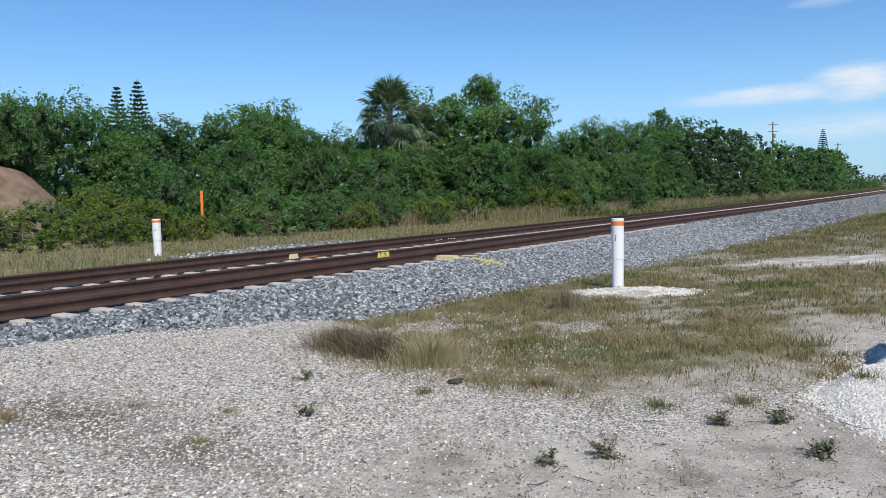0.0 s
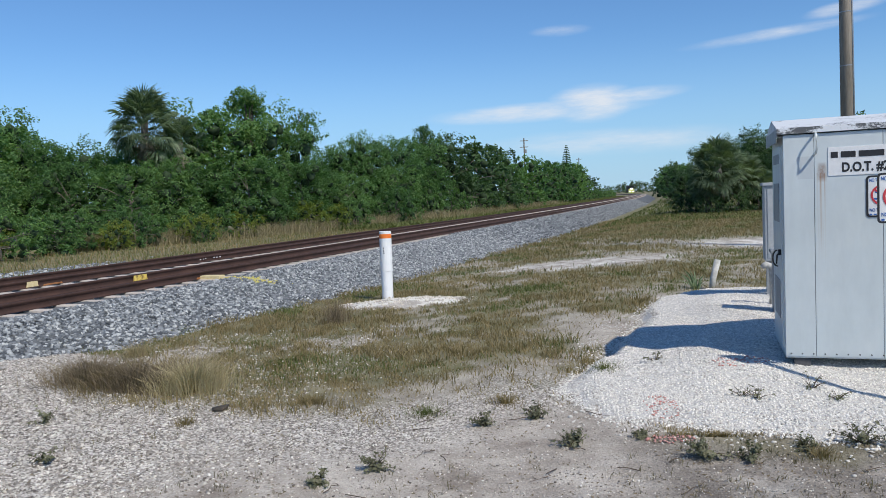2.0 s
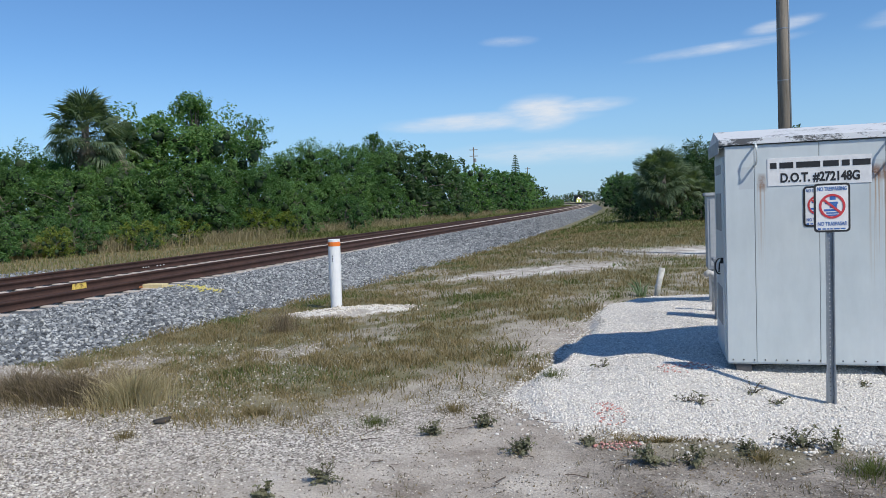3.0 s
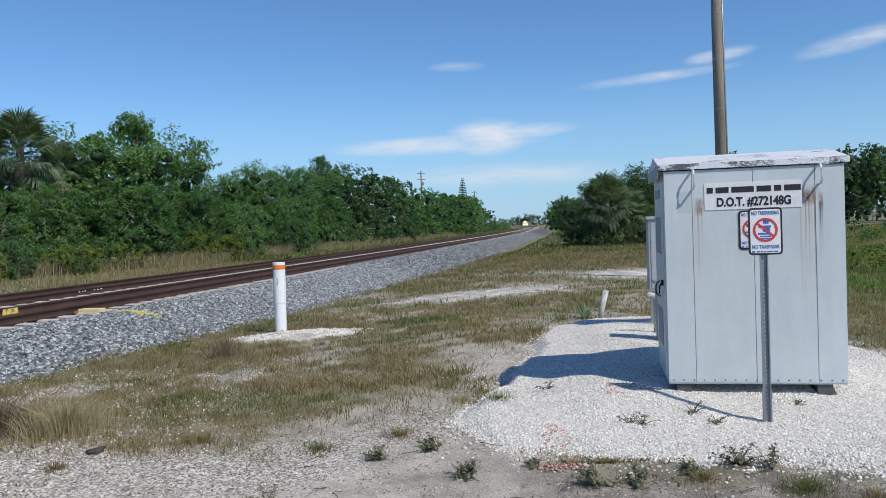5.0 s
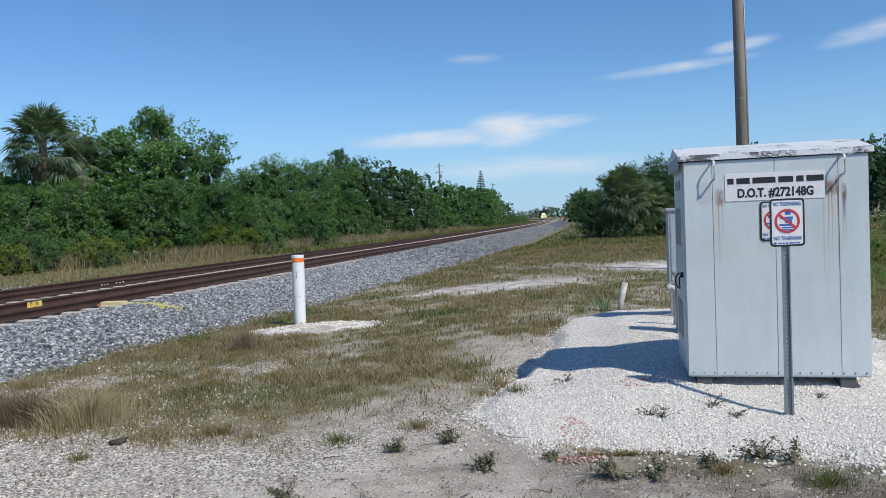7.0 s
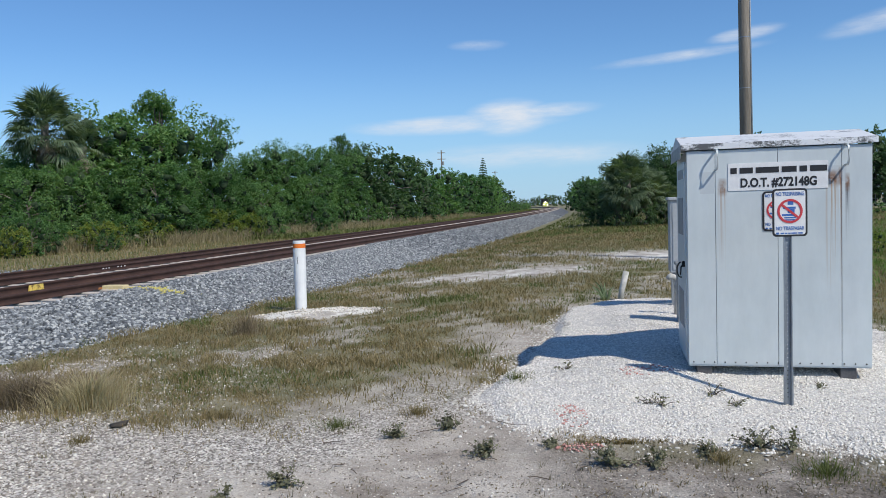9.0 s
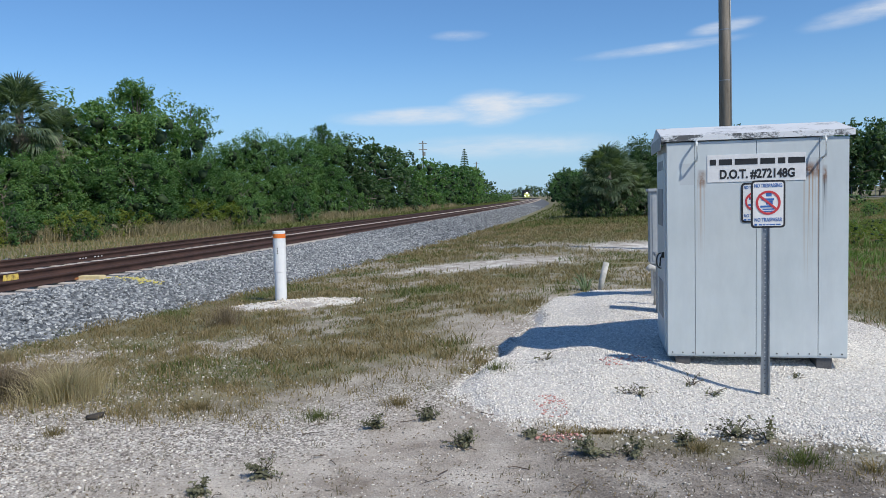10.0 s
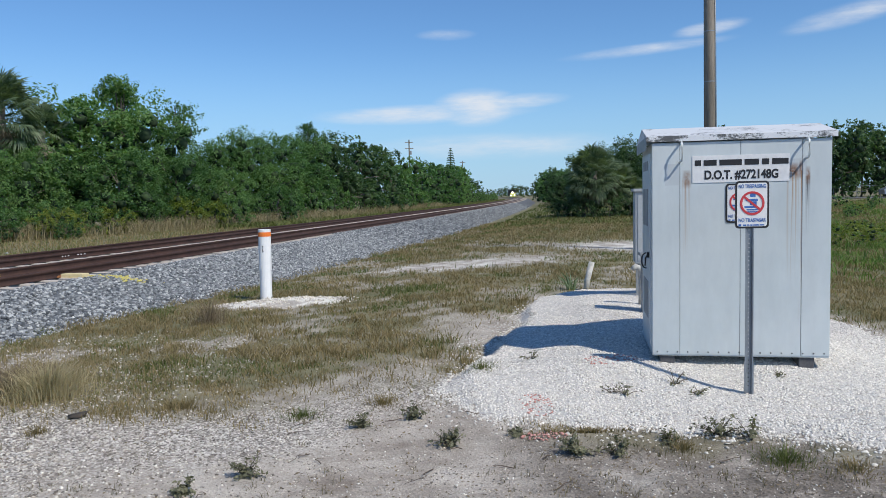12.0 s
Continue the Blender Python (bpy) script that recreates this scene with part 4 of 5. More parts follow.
def box_cabinet(name, m, w, d, h, legs, label, mat):
    cab = thing(name, m, label, "cabinet")
    bm = bmesh.new()
    box(bm, 0, w, 0, d, legs, legs + h, 0.012)
    part("body", bm, mat, cab)
    bm = bmesh.new()
    box(bm, -0.03, w + 0.03, -0.03, d + 0.03, legs + h, legs + h + 0.05, 0.01)
    part("lid", bm, mat, cab)
    for x in (0.05, w - 0.05):
        bm = bmesh.new()
        box(bm, x - 0.035, x + 0.035, 0.04, 0.11, -0.15, legs, 0.004)
        part("leg", bm, M_CABDARK, cab)
    bm = bmesh.new()
    box(bm, 0.04, w - 0.04, -0.012, 0.0, legs + 0.05, legs + h - 0.05, 0.004)
    part("door", bm, mat, cab)
    return cab


box_cabinet("relay_box", pose(4.27, 12.2, float(ground_z(4.3, 12.2)), 0, 0, CAB_YAW), 0.85, 0.5, 1.2, 0.55, "grey steel relay box on legs behind the cabinet", plain("dull grey enamel", (0.3, 0.32, 0.33), (0.44, 0.46, 0.47), 3, 0.6))
box_cabinet("meter_pedestal", pose(3.72, 10.35, float(ground_z(3.8, 10.4)), 0, 0, CAB_YAW), 0.3, 0.25, 0.82, 0.0, "narrow grey steel pedestal box on the gravel", M_CABDARK)


def elbow_pipe():
    bm = bmesh.new()
    z = float(ground_z(3.95, 11.2))
    tube(bm, [(4.02, 11.25, z - 0.1), (4.02, 11.25, z + 0.5), (4.0, 11.24, z + 0.57), (3.93, 11.22, z + 0.6), (3.88, 11.2, z + 0.56)], 0.042, 12)
    tagged(part("elbow_pipe", bm, M_PVCOLD, smooth_faces=True), "weathered grey plastic conduit elbow standing in gravel", "pipe")


elbow_pipe()


# ---- marker pipes, stake, stub ----
def marker_pipe(x, y, r, h, m_lean, label, sink=0.15):
    z = float(ground_z(x, y))
    p = thing("marker_pipe", pose(x, y, z, *m_lean), label, "marker pipe", "white marker pipes")

    def ring(name, z0, z1, rad, mat, n=24):
        bm = bmesh.new()
        tube(bm, [(0, 0, z0), (0, 0, z0 + 0.004), (0, 0, z1 - 0.004), (0, 0, z1)], [rad - 0.004, rad, rad, rad - 0.004], n)
        return part(name, bm, mat, p, smooth_faces=False)
    ring("lower_pipe", -sink, h * 0.42, r * 1.0, M_PVC)
    ring("upper_pipe", h * 0.42, h * 0.9, r * 1.07, M_PVC)
    tagged(ring("band", h * 0.9, h * 0.96, r * 1.09, M_ORANGE), "orange band near the top")
    ring("cap", h * 0.96, h, r * 1.07, M_PVC)
    for dz, w, hh in ((0.76, 0.02, 0.025), (0.72, 0.014, 0.05), (0.69, 0.03, 0.02)):
        bm = bmesh.new()
        a = math.atan2(-y, -x) - 0.35
        box(bm, -w / 2, w / 2, -0.002, 0.002, -hh / 2, hh / 2)
        bmesh.ops.transform(bm, matrix=Matrix.Translation((r * 1.075 * math.cos(a), r * 1.075 * math.sin(a), h * dz)) @ Matrix.Rotation(a + radians(90), 4, "Z"), verts=bm.verts[:])
        part("mark_bar", bm, M_BLACK, p, "small black mark")
    return p


marker_pipe(-2.50, 16.75, 0.128, 1.56, (0, 0.4, 0), "white plastic marker pipe with an orange band, on a sand mound")
marker_pipe(-18.0, 19.7, 0.13, 1.22, (0, 0, 0), "white orange-banded plastic marker pipe in grass beyond the tracks")


def orange_stake():
    x, y = -23.8, 29.2
    bm = bmesh.new()
    box(bm, -0.06, 0.06, -0.02, 0.02, 0.0, 2.3, 0.01)
    ob = part("marker_stake", bm, M_ORANGE)
    ob.matrix_basis = pose(x, y, float(ground_z(x, y)) - 0.05, 0, 1, 30)
    tagged(ob, "orange marker stake in the undergrowth", "stake")


orange_stake()


def stub():
    x, y = 4.21, 15.05
    bm = bmesh.new()
    tube(bm, [(0, 0, -0.1), (0.04, 0, 0.2), (0.15, 0.03, 0.58)], [0.056, 0.058, 0.06], 12)
    ob = part("pipe_stub", bm, M_PVCOLD, smooth_faces=True)
    ob.matrix_basis = pose(x, y, float(ground_z(x, y)))
    tagged(ob, "weathered leaning white pipe stub", "pipe")


stub()


def utility_pole():
    x, y = 10.86, 23.8
    p = thing("utility_pole", pose(x, y, float(ground_z(x, y)) - 0.2, 0, -0.4, 0), "weathered wooden utility pole with a grey conduit", "utility pole")
    bm = bmesh.new()
    tube(bm, [(0, 0, 0), (0, 0, 6.5), (0, 0, 15)], [0.188, 0.171, 0.146], 18)
    part("shaft", bm, M_WOODPOLE, p, smooth_faces=True)
    bm = bmesh.new()
    tube(bm, [(0.175, -0.1, 0), (0.16, -0.095, 6.5), (0.14, -0.085, 13)], 0.029, 8)
    part("conduit", bm, M_GALV, p, "thin grey conduit strapped to the pole", True)
    for z in (2.5, 4.1, 5.7, 7.3, 8.9):
        bm = bmesh.new()
        tube(bm, [(0, 0, z), (0, 0, z + 0.03)], 0.194 - 0.003 * z, 18)
        part("strap", bm, M_GALV, p)


utility_pole()


# ---- trees ----
def crown_mesh(name, seed, lobes, tufts, per, wide=0.5, low=0.25, leaf=0.0125, core=True, gap=1.0, stray=0.05):
    """A crown one metre high over the ground: rounded lobes, each set with tufts of leaves, so that the outline and the shade are uneven at three scales."""
    rng = np.random.default_rng(seed)
    h = low + (0.87 - low) * (np.arange(lobes) + rng.uniform(0, 1, lobes)) / lobes
    reach = wide * np.sqrt(np.clip(1 - (np.maximum(h - 0.42, 0) / 0.56) ** 2, 0.03, 1)) * rng.uniform(0.35, 0.88, lobes)
    a = np.arange(lobes) * 2.4 + rng.uniform(-0.6, 0.6, lobes)
    cs = np.stack([reach * np.cos(a), reach * np.sin(a), h], 1)
    rs = rng.uniform(0.1, 0.175, lobes) * gap
    k = np.repeat(np.arange(lobes), tufts)
    d = rng.normal(size=(len(k), 3))
    d[:, 2] = np.where(d[:, 2] < -0.4, -d[:, 2], d[:, 2])
    d /= np.linalg.norm(d, axis=1, keepdims=True)
    out = rng.uniform(0.72, 1.04, len(k)) + np.where(rng.uniform(size=len(k)) < stray, rng.uniform(0.1, 0.38, len(k)), 0)
    tc = cs[k] + d * (rs[k] * out)[:, None]
    tr = rs[k] * rng.uniform(0.2, 0.38, len(k))
    t = np.repeat(np.arange(len(k)), per)
    e = rng.normal(size=(len(t), 3))
    e /= np.linalg.norm(e, axis=1, keepdims=True)
    p = tc[t] + e * (tr[t] * rng.uniform(0.35, 1.15, len(t)))[:, None]
    p[:, 2] = np.maximum(p[:, 2], 0.01)
    v, f = leaf_quads(p, 0.6 * e + 0.5 * d[t] + np.array([0, 0, 0.55]), rng.uniform(0.6, 1.3, len(t)) * leaf, rng)
    crown = mesh_np(name, v, f)
    inner = None
    # rough lumps within the lobes, coloured dark as the crown's inner shade
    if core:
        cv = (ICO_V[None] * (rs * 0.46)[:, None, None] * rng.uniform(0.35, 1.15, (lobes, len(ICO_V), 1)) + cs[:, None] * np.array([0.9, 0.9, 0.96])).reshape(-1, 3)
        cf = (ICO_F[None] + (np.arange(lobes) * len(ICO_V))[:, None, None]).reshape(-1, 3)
        inner = mesh_np(name + "_inner_shade", cv, cf)
    bm = bmesh.new()
    tube(bm, [(0, 0, -0.03), (0.012, 0.01, 0.2), (0.0, -0.012, 0.4), (0.015, 0, 0.6)], [0.022, 0.017, 0.013, 0.007], 8)
    for i in range(0, lobes, max(1, lobes // 9)):
        c = Vector(cs[i])
        base = Vector((0, 0, min(0.55, 0.15 + 0.5 * c.z)))
        tube(bm, [base, base.lerp(c, 0.5) + Vector((0, 0, 0.02)), c], [0.009, 0.006, 0.003], 5)
    trunk = bpy.data.meshes.new(name + "_trunk")
    bm.to_mesh(trunk)
    bm.free()
    return crown, inner, trunk


CROWNS = [crown_mesh("crown", 31, 34, 22, 20, 0.5, 0.12), crown_mesh("crown", 32, 38, 20, 20, 0.58, 0.1), crown_mesh("crown", 33, 30, 23, 20, 0.42, 0.14), crown_mesh("crown", 34, 36, 21, 20, 0.53, 0.1)]
FAR_CROWNS = [crown_mesh("crown", 35 + i, 24, 10, 11, 0.55, 0.08, 0.026) for i in range(4)]
SPECKS = [crown_mesh("crown", 61 + i, 16, 7, 8, 0.55, 0.08, 0.045) for i in range(2)]
THIN = [crown_mesh("crown", 41, 15, 18, 24, 0.155, 0.74, 0.0085, False, 0.52, 0.12), crown_mesh("crown", 42, 10, 9, 15, 0.12, 0.74, 0.0078, False, 0.4, 0.2), crown_mesh("crown", 43, 16, 14, 20, 0.13, 0.5, 0.0095, False, 0.6, 0.2)]
SHRUBS = [crown_mesh("foliage", 51, 26, 14, 13, 0.85, 0.08, 0.026, True, 1.5), crown_mesh("foliage", 52, 30, 13, 13, 1.05, 0.06, 0.026, True, 1.5), crown_mesh("foliage", 53, 18, 8, 9, 0.8, 0.1, 0.042, True, 1.6)]


def plant(name, kit, x, y, height, mat, label, category, group, wide=1.0, turn=None, rng=random.Random(8), sink=0.0):
    z = float(ground_z(x, y)) - sink
    t = thing(name, pose(x, y, z, 0, 0, rng.uniform(0, 360) if turn is None else turn), label, category, group)
    t.scale = (height * wide, height * wide, height)
    crown, inner, trunk = kit
    put("trunk", trunk, M_BARK, t)
    c = put("crown", crown, mat, t)
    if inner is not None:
        tagged(put("inner_mass", inner, M_CROWN_SHADE, t), kind="stuff")
    return t


# along the railway, across it, height, leaf kind
TREES = [(15.9, 42, 7.2, 0), (17.4, 40, 7.0, 1), (20.3, 41, 7.3, 0), (24.2, 43, 7.1, 1), (27.4, 43, 6.7, 2), (29.9, 42, 6.9, 0), (33.0, 41, 7.8, 1), (36.4, 43, 8.3, 0), (36.9, 40, 6.7, 0), (38.9, 38, 6.4, 1), (40.6, 36, 6.1, 0), (42.6, 34, 6.6, 1),
         (43.0, 31, 8.5, 0), (45.5, 30, 8.6, 1), (48.6, 29, 8.0, 0), (53.1, 29, 4.8, 2), (55.0, 27.5, 6.2, 0), (56.6, 26.5, 7.1, 1), (62.3, 26, 7.2, 0), (67.2, 25.5, 7.7, 1), (72.7, 25, 8.2, 2), (23, 38.5, 5.4, 0), (30.5, 38, 5.3, 1), (35.5, 36, 5.0, 0), (39.5, 30, 4.4, 1), (41.8, 27.6, 5.0, 0), (37.2, 30.2, 5.0, 0), (35.4, 31.4, 4.6, 1), (39.2, 34.4, 5.4, 0),
         (46.4, 26.4, 5.2, 1), (51.5, 25.4, 4.0, 0), (58.5, 24.3, 4.6, 1), (65, 23.8, 5.2, 0), (78, 24, 8.1, 2), (84.3, 24, 7.8, 2), (91, 24, 7.6, 2), (98.7, 24, 7.2, 1), (108, 24, 7.0, 0), (116, 24, 7.1, 1), (126, 24, 7.4, 0), (136, 24, 7.6, 1), (147, 24.5, 7.9, 0), (160, 25, 8.2, 1), (176, 26, 8.5, 1), (193, 27.5, 8.8, 0),
         (212, 29.5, 9.0, 2), (233, 33, 9.0, 0), (255, 38, 8.6, 2), (45, 51, 8.6, 1), (10, 43, 6.8, 1)]
LEAFSET = [M_LEAF, M_LEAF, M_LEAFDARK]
rngt = random.Random(4)
for s, q, h, kind in TREES:
    h *= 1.05
    x, y = sq(s, q) if s < 60 else [float(v) for v in on_track(s, q)[:2]]
    h = max(3.5, h - float(bank_z(x, y)))
    plant("broadleaf_tree", (CROWNS if s < 76 else FAR_CROWNS)[rngt.randrange(4)], x, y, h, LEAFSET[kind], "dark green dense broadleaf tree in the thicket" if kind == 2 else "green dense broadleaf tree in the thicket beyond the tracks", "tree", "thicket trees", rngt.uniform(0.9, 1.2), rng=rngt)
plant("tall_tree", THIN[0], *sq(46.9, 30.6), 11.1, M_LEAF, "tall loose-crowned tree rising above the thicket", "tree", "thicket trees", 0.95, 40)
plant("sparse_tree", THIN[1], *sq(53.0, 29.6), 10.3, M_LEAF, "slender tree with a sparse see-through crown", "tree", "thicket trees", 0.95, 70)
plant("pointed_tree", THIN[2], *sq(74.9, 27.7), 10.7, M_LEAF, "narrow pointed dark tree above the thicket", "tree", "thicket trees", 0.85, 10)

# undergrowth in front of the trees
rngs = random.Random(9)
for i in range(60):
    s = -4 + i * 0.86 + rngs.uniform(-0.6, 0.6)
    q = float(np.interp(s, [-5, 6, 18, 30, 40, 48], [33, 33.0, 31.5, 29.5, 27, 24.5])) + rngs.uniform(-2.4, 3.0)
    x, y = sq(s, q)
    if float(bank_z(x, y)) > 0.8 or (38 < s < 56 and rngs.random() < 0.7):
        continue
    vine = rngs.random() < (0.8 if s < 30 else 0.35)
    plant("shrub", SHRUBS[rngs.randrange(2)], x, y, rngs.uniform(1.0, 2.3), M_VINE if vine else M_LEAF, "yellow-green vine-covered shrub in the rough" if vine else "leafy green shrub at the thicket's edge", "shrub", "undergrowth shrubs", rngs.uniform(0.8, 1.1), rng=rngs, sink=0.1)
for i in range(46):
    s = 48 + i * 5.2 + rngs.uniform(-1, 1)
    x, y = (float(v) for v in on_track(s, 22.6 + rngs.uniform(-0.3, 1.2))[:2])
    plant("shrub", SHRUBS[rngs.randrange(2) if s < 62 else 2], x, y, rngs.uniform(1.8, 3.2), M_LEAF, "leafy green shrub at the thicket's edge", "shrub", "undergrowth shrubs", rngs.uniform(0.6, 0.9), rng=rngs, sink=0.1)
for i in range(16):
    s, q = rngs.uniform(2, 34), rngs.uniform(35, 38.5)
    plant("shrub", SHRUBS[rngs.randrange(2)], *sq(s, q), rngs.uniform(2.8, 4.2), M_LEAF, "tall leafy shrub before the trees", "shrub", "undergrowth shrubs", 0.7, rng=rngs, sink=0.1)
# shrubs on the bare earth bank
for x, y, h, mat in ((-32.4, 24.3, 1.9, M_BRUSH), (-33.9, 22.8, 2.3, M_BRUSH), (-31.2, 25.2, 1.4, M_BRUSH), (-34.6, 24.6, 2.8, M_VINE), (-26.4, 23.2, 1.1, M_VINE), (-28.6, 19.8, 0.5, M_VINE)):
    plant("bank_shrub", SHRUBS[0], x, y, h, mat, "dry shrub on the bare earth bank", "shrub", "bank shrubs", 0.8, rng=rngs, sink=0.1)

# weedy growth in the meadow by the road
for i in range(22):
    y = rngs.uniform(24, 58)
    plant("meadow_weed", SHRUBS[2], y * rngs.uniform(0.58, 0.76), y, rngs.uniform(0.4, 1.0), M_VINE if rngs.random() < 0.4 else M_LEAF, "low leafy green growth in the meadow", "shrub", "meadow growth", rngs.uniform(0.8, 1.4), rng=rngs, sink=0.05)

for x, y, h in ((15.6, 61.5, 1.6), (16.8, 59.4, 1.5), (18.6, 59.2, 1.7), (20.4, 59.4, 2.0), (22.2, 59.8, 2.2), (24.2, 60.2, 2.2)):
    plant("clump_shrub", SHRUBS[1], x, y, h, M_LEAFDARK, "dark leafy shrub at the foot of the palms", "shrub", "shrubs by the palms", 0.8, rng=rngs, sink=0.1)

# right of the railway: a clump of trees, and woods beyond the road
CLUMP = [(16.6, 66, 3.6, 2), (18.9, 66.5, 5.6, 2), (21.0, 66, 6.4, 2), (22.6, 65.5, 7.0, 2), (24.6, 65, 6.4, 2), (26.5, 66, 6.0, 2), (22.6, 62.5, 4.6, 2), (24.6, 62, 4.4, 2), (28, 66, 6, 2), (25, 76, 5.6, 2)]
CLUMP += [(*(float(v) for v in on_track(s, q)[:2]), h, k) for s, q, h, k in ((105, -1, 4.2, 2), (125, 1.5, 4.6, 2), (145, 2, 5.2, 0), (165, 2, 6.0, 2), (190, 2, 6.6, 2), (215, 3, 7.0, 0), (240, 3, 7.4, 2), (270, 3, 7.8, 2), (300, 3, 8.0, 2), (330, 3, 8.5, 2))]
CLUMP = [(x, y, h * (1.35 if y > 90 else 1.0), k) for x, y, h, k in CLUMP]
for x, y, h, kind in CLUMP:
    plant("roadside_tree", (CROWNS if y < 68 else FAR_CROWNS)[rngt.randrange(4)], x, y, h, LEAFSET[kind], "dark green broadleaf tree beside the railway strip", "tree", "trees beside the strip", rngt.uniform(0.95, 1.2), rng=rngt, sink=0.1)
for i in range(26):
    x = 36 + i * 1.35 + rngt.uniform(-1, 1)
    plant("woodland_tree", FAR_CROWNS[rngt.randrange(4)], x, 82 - 0.32 * (x - 40) + rngt.uniform(-2, 4), rngt.uniform(5.5, 9.0), M_LEAFDARK, "dark tree behind the road and fence", "tree", "woods behind the road", rngt.uniform(0.7, 1.0), rng=rngt, sink=0.1)
for i in range(60):
    s = 120 + i * 11
    side = -1 if i % 2 else 1
    x, y, _ = on_track(min(s, 500), 36 + 12 * (i % 3) if side > 0 else -16 - 14 * (i % 3))
    y = float(y) + max(0, s - 500)
    plant("distant_tree", SPECKS[i % 2], float(x), y, 7.5 + (i % 5) * 0.5, M_LEAFDARK, "distant dark tree along the railway", "tree", "distant trees", 1.25, rng=rngt, sink=0.1)


# ---- palms ----
def fan_frond(rng, stalk, fan, droop, blades_n=26, narrow=1.0):
    """One fan leaf on its stalk, growing along +x, its tips hanging: corner places and faces."""
    v, f = [], []
    pts = [(stalk * k, 0, -droop * stalk * k * k * 0.5) for k in (0, 0.5, 1)]
    for p in pts:
        v += [(p[0], -0.014, p[2]), (p[0], 0.014, p[2])]
    f += [(0, 1, 3), (0, 3, 2), (2, 3, 5), (2, 5, 4)]
    hub = np.array(pts[2])
    for k in range(blades_n):
        a = radians(-125 + 250 * k / (blades_n - 1)) + rng.uniform(-0.06, 0.06)
        l = fan * (0.7 + 0.3 * math.cos(a * 0.7)) * rng.uniform(0.85, 1.1)
        d = np.array([math.cos(a), math.sin(a) * narrow, -droop * 0.35 + 0.18 * abs(math.sin(a))])
        side = np.array([-math.sin(a), math.cos(a), 0.4])
        mid = hub + d * l * 0.6
        tip = mid + d * l * 0.3 + np.array([0, 0, -l * (0.1 + 0.3 * droop + rng.uniform(0, 0.16))])
        i, wd = len(v), 0.036 * l
        v += [tuple(hub), tuple(mid - side * wd), tuple(mid + side * wd), tuple(tip)]
        f += [(i, i + 1, i + 2), (i + 1, i + 3, i + 2)]
    return np.array(v, float), np.array(f)


def palm_kit(seed, trunk_h, fronds, size, dead_n):
    """A fan palm: young fronds upright, old ones level or hanging, dry ones folded against the trunk."""
    rng = random.Random(seed)
    stores = {"green": [[], [], 0], "dead": [[], [], 0]}
    for i in range(fronds + dead_n):
        is_dead = i >= fronds
        u = (i + 0.5) / fronds
        el = radians(rng.uniform(-82, -42)) if is_dead else radians(88 - 108 * u ** 0.9 + rng.uniform(-10, 10))
        v, f = fan_frond(rng, size * rng.uniform(0.85, 1.2) * (0.65 if is_dead else 1.0), size * rng.uniform(0.72, 0.95), 0.1 if is_dead else 0.25 + 0.6 * u, narrow=0.35 if is_dead else 1.0)
        z = trunk_h - (rng.uniform(0.4, 1.0) if is_dead else 0.6 * u) * size
        m = Matrix.Translation((0, 0, z)) @ Matrix.Rotation(i * 2.4 + rng.uniform(-0.4, 0.4), 4, "Z") @ Matrix.Rotation(-el, 4, "Y") @ Matrix.Rotation(rng.uniform(-0.7, 0.7), 4, "X")
        v = v @ np.array(m.to_3x3()).T + np.array(m.translation)
        st = stores["dead" if is_dead else "green"]
        st[0].append(v)
        st[1].append(f + st[2])
        st[2] += len(v)
    meshes = [mesh_np("fronds", np.concatenate(st[0]), np.concatenate(st[1])) for st in stores.values()]
    bm = bmesh.new()
    pts = [(0.02 * math.sin(z * 1.3), 0, z) for z in np.linspace(-0.3, trunk_h, 14)]
    tube(bm, pts, [0.2 + 0.035 * (i % 2) for i in range(14)], 12)
    trunk = bpy.data.meshes.new("palm_trunk")
    bm.to_mesh(trunk)
    bm.free()
    return meshes, trunk


def palm(kit, x, y, label, scale=1.0, turn=0.0):
    (green, dead), trunk = kit
    t = thing("palm_tree", pose(x, y, float(ground_z(x, y)), 0, 0, turn), label, "palm tree", "fan palms")
    t.scale = (scale,) * 3
    put("trunk", trunk, M_BARK, t)
    put("frond_crown", green, M_FROND, t)
    put("dead_skirt", dead, M_DEADFROND, t, "dry grey-brown hanging fronds")
    return t


TALL_PALM, LEAN_PALM, LOW_PALM = palm_kit(1, 7.6, 110, 1.25, 26), palm_kit(3, 6.2, 34, 1.1, 46), palm_kit(2, 2.9, 100, 1.0, 18)
palm(TALL_PALM, *sq(38.0, 32.2), "tall fan palm with dead hanging fronds above the thicket", 0.98)
palm(LEAN_PALM, *sq(40.4, 31.6), "shorter fan palm hung with brown dead fronds beside the tall one", 1.0, 120)
for x, y, k, a in ((17.6, 60.2, 1.3, 0), (19.6, 61.2, 1.05, 90), (16.9, 60.8, 0.85, 40), (21.2, 60.5, 0.7, 10)):
    palm(LOW_PALM, x, y, "low fan palm with dry skirts at the edge of the trees", k, a)


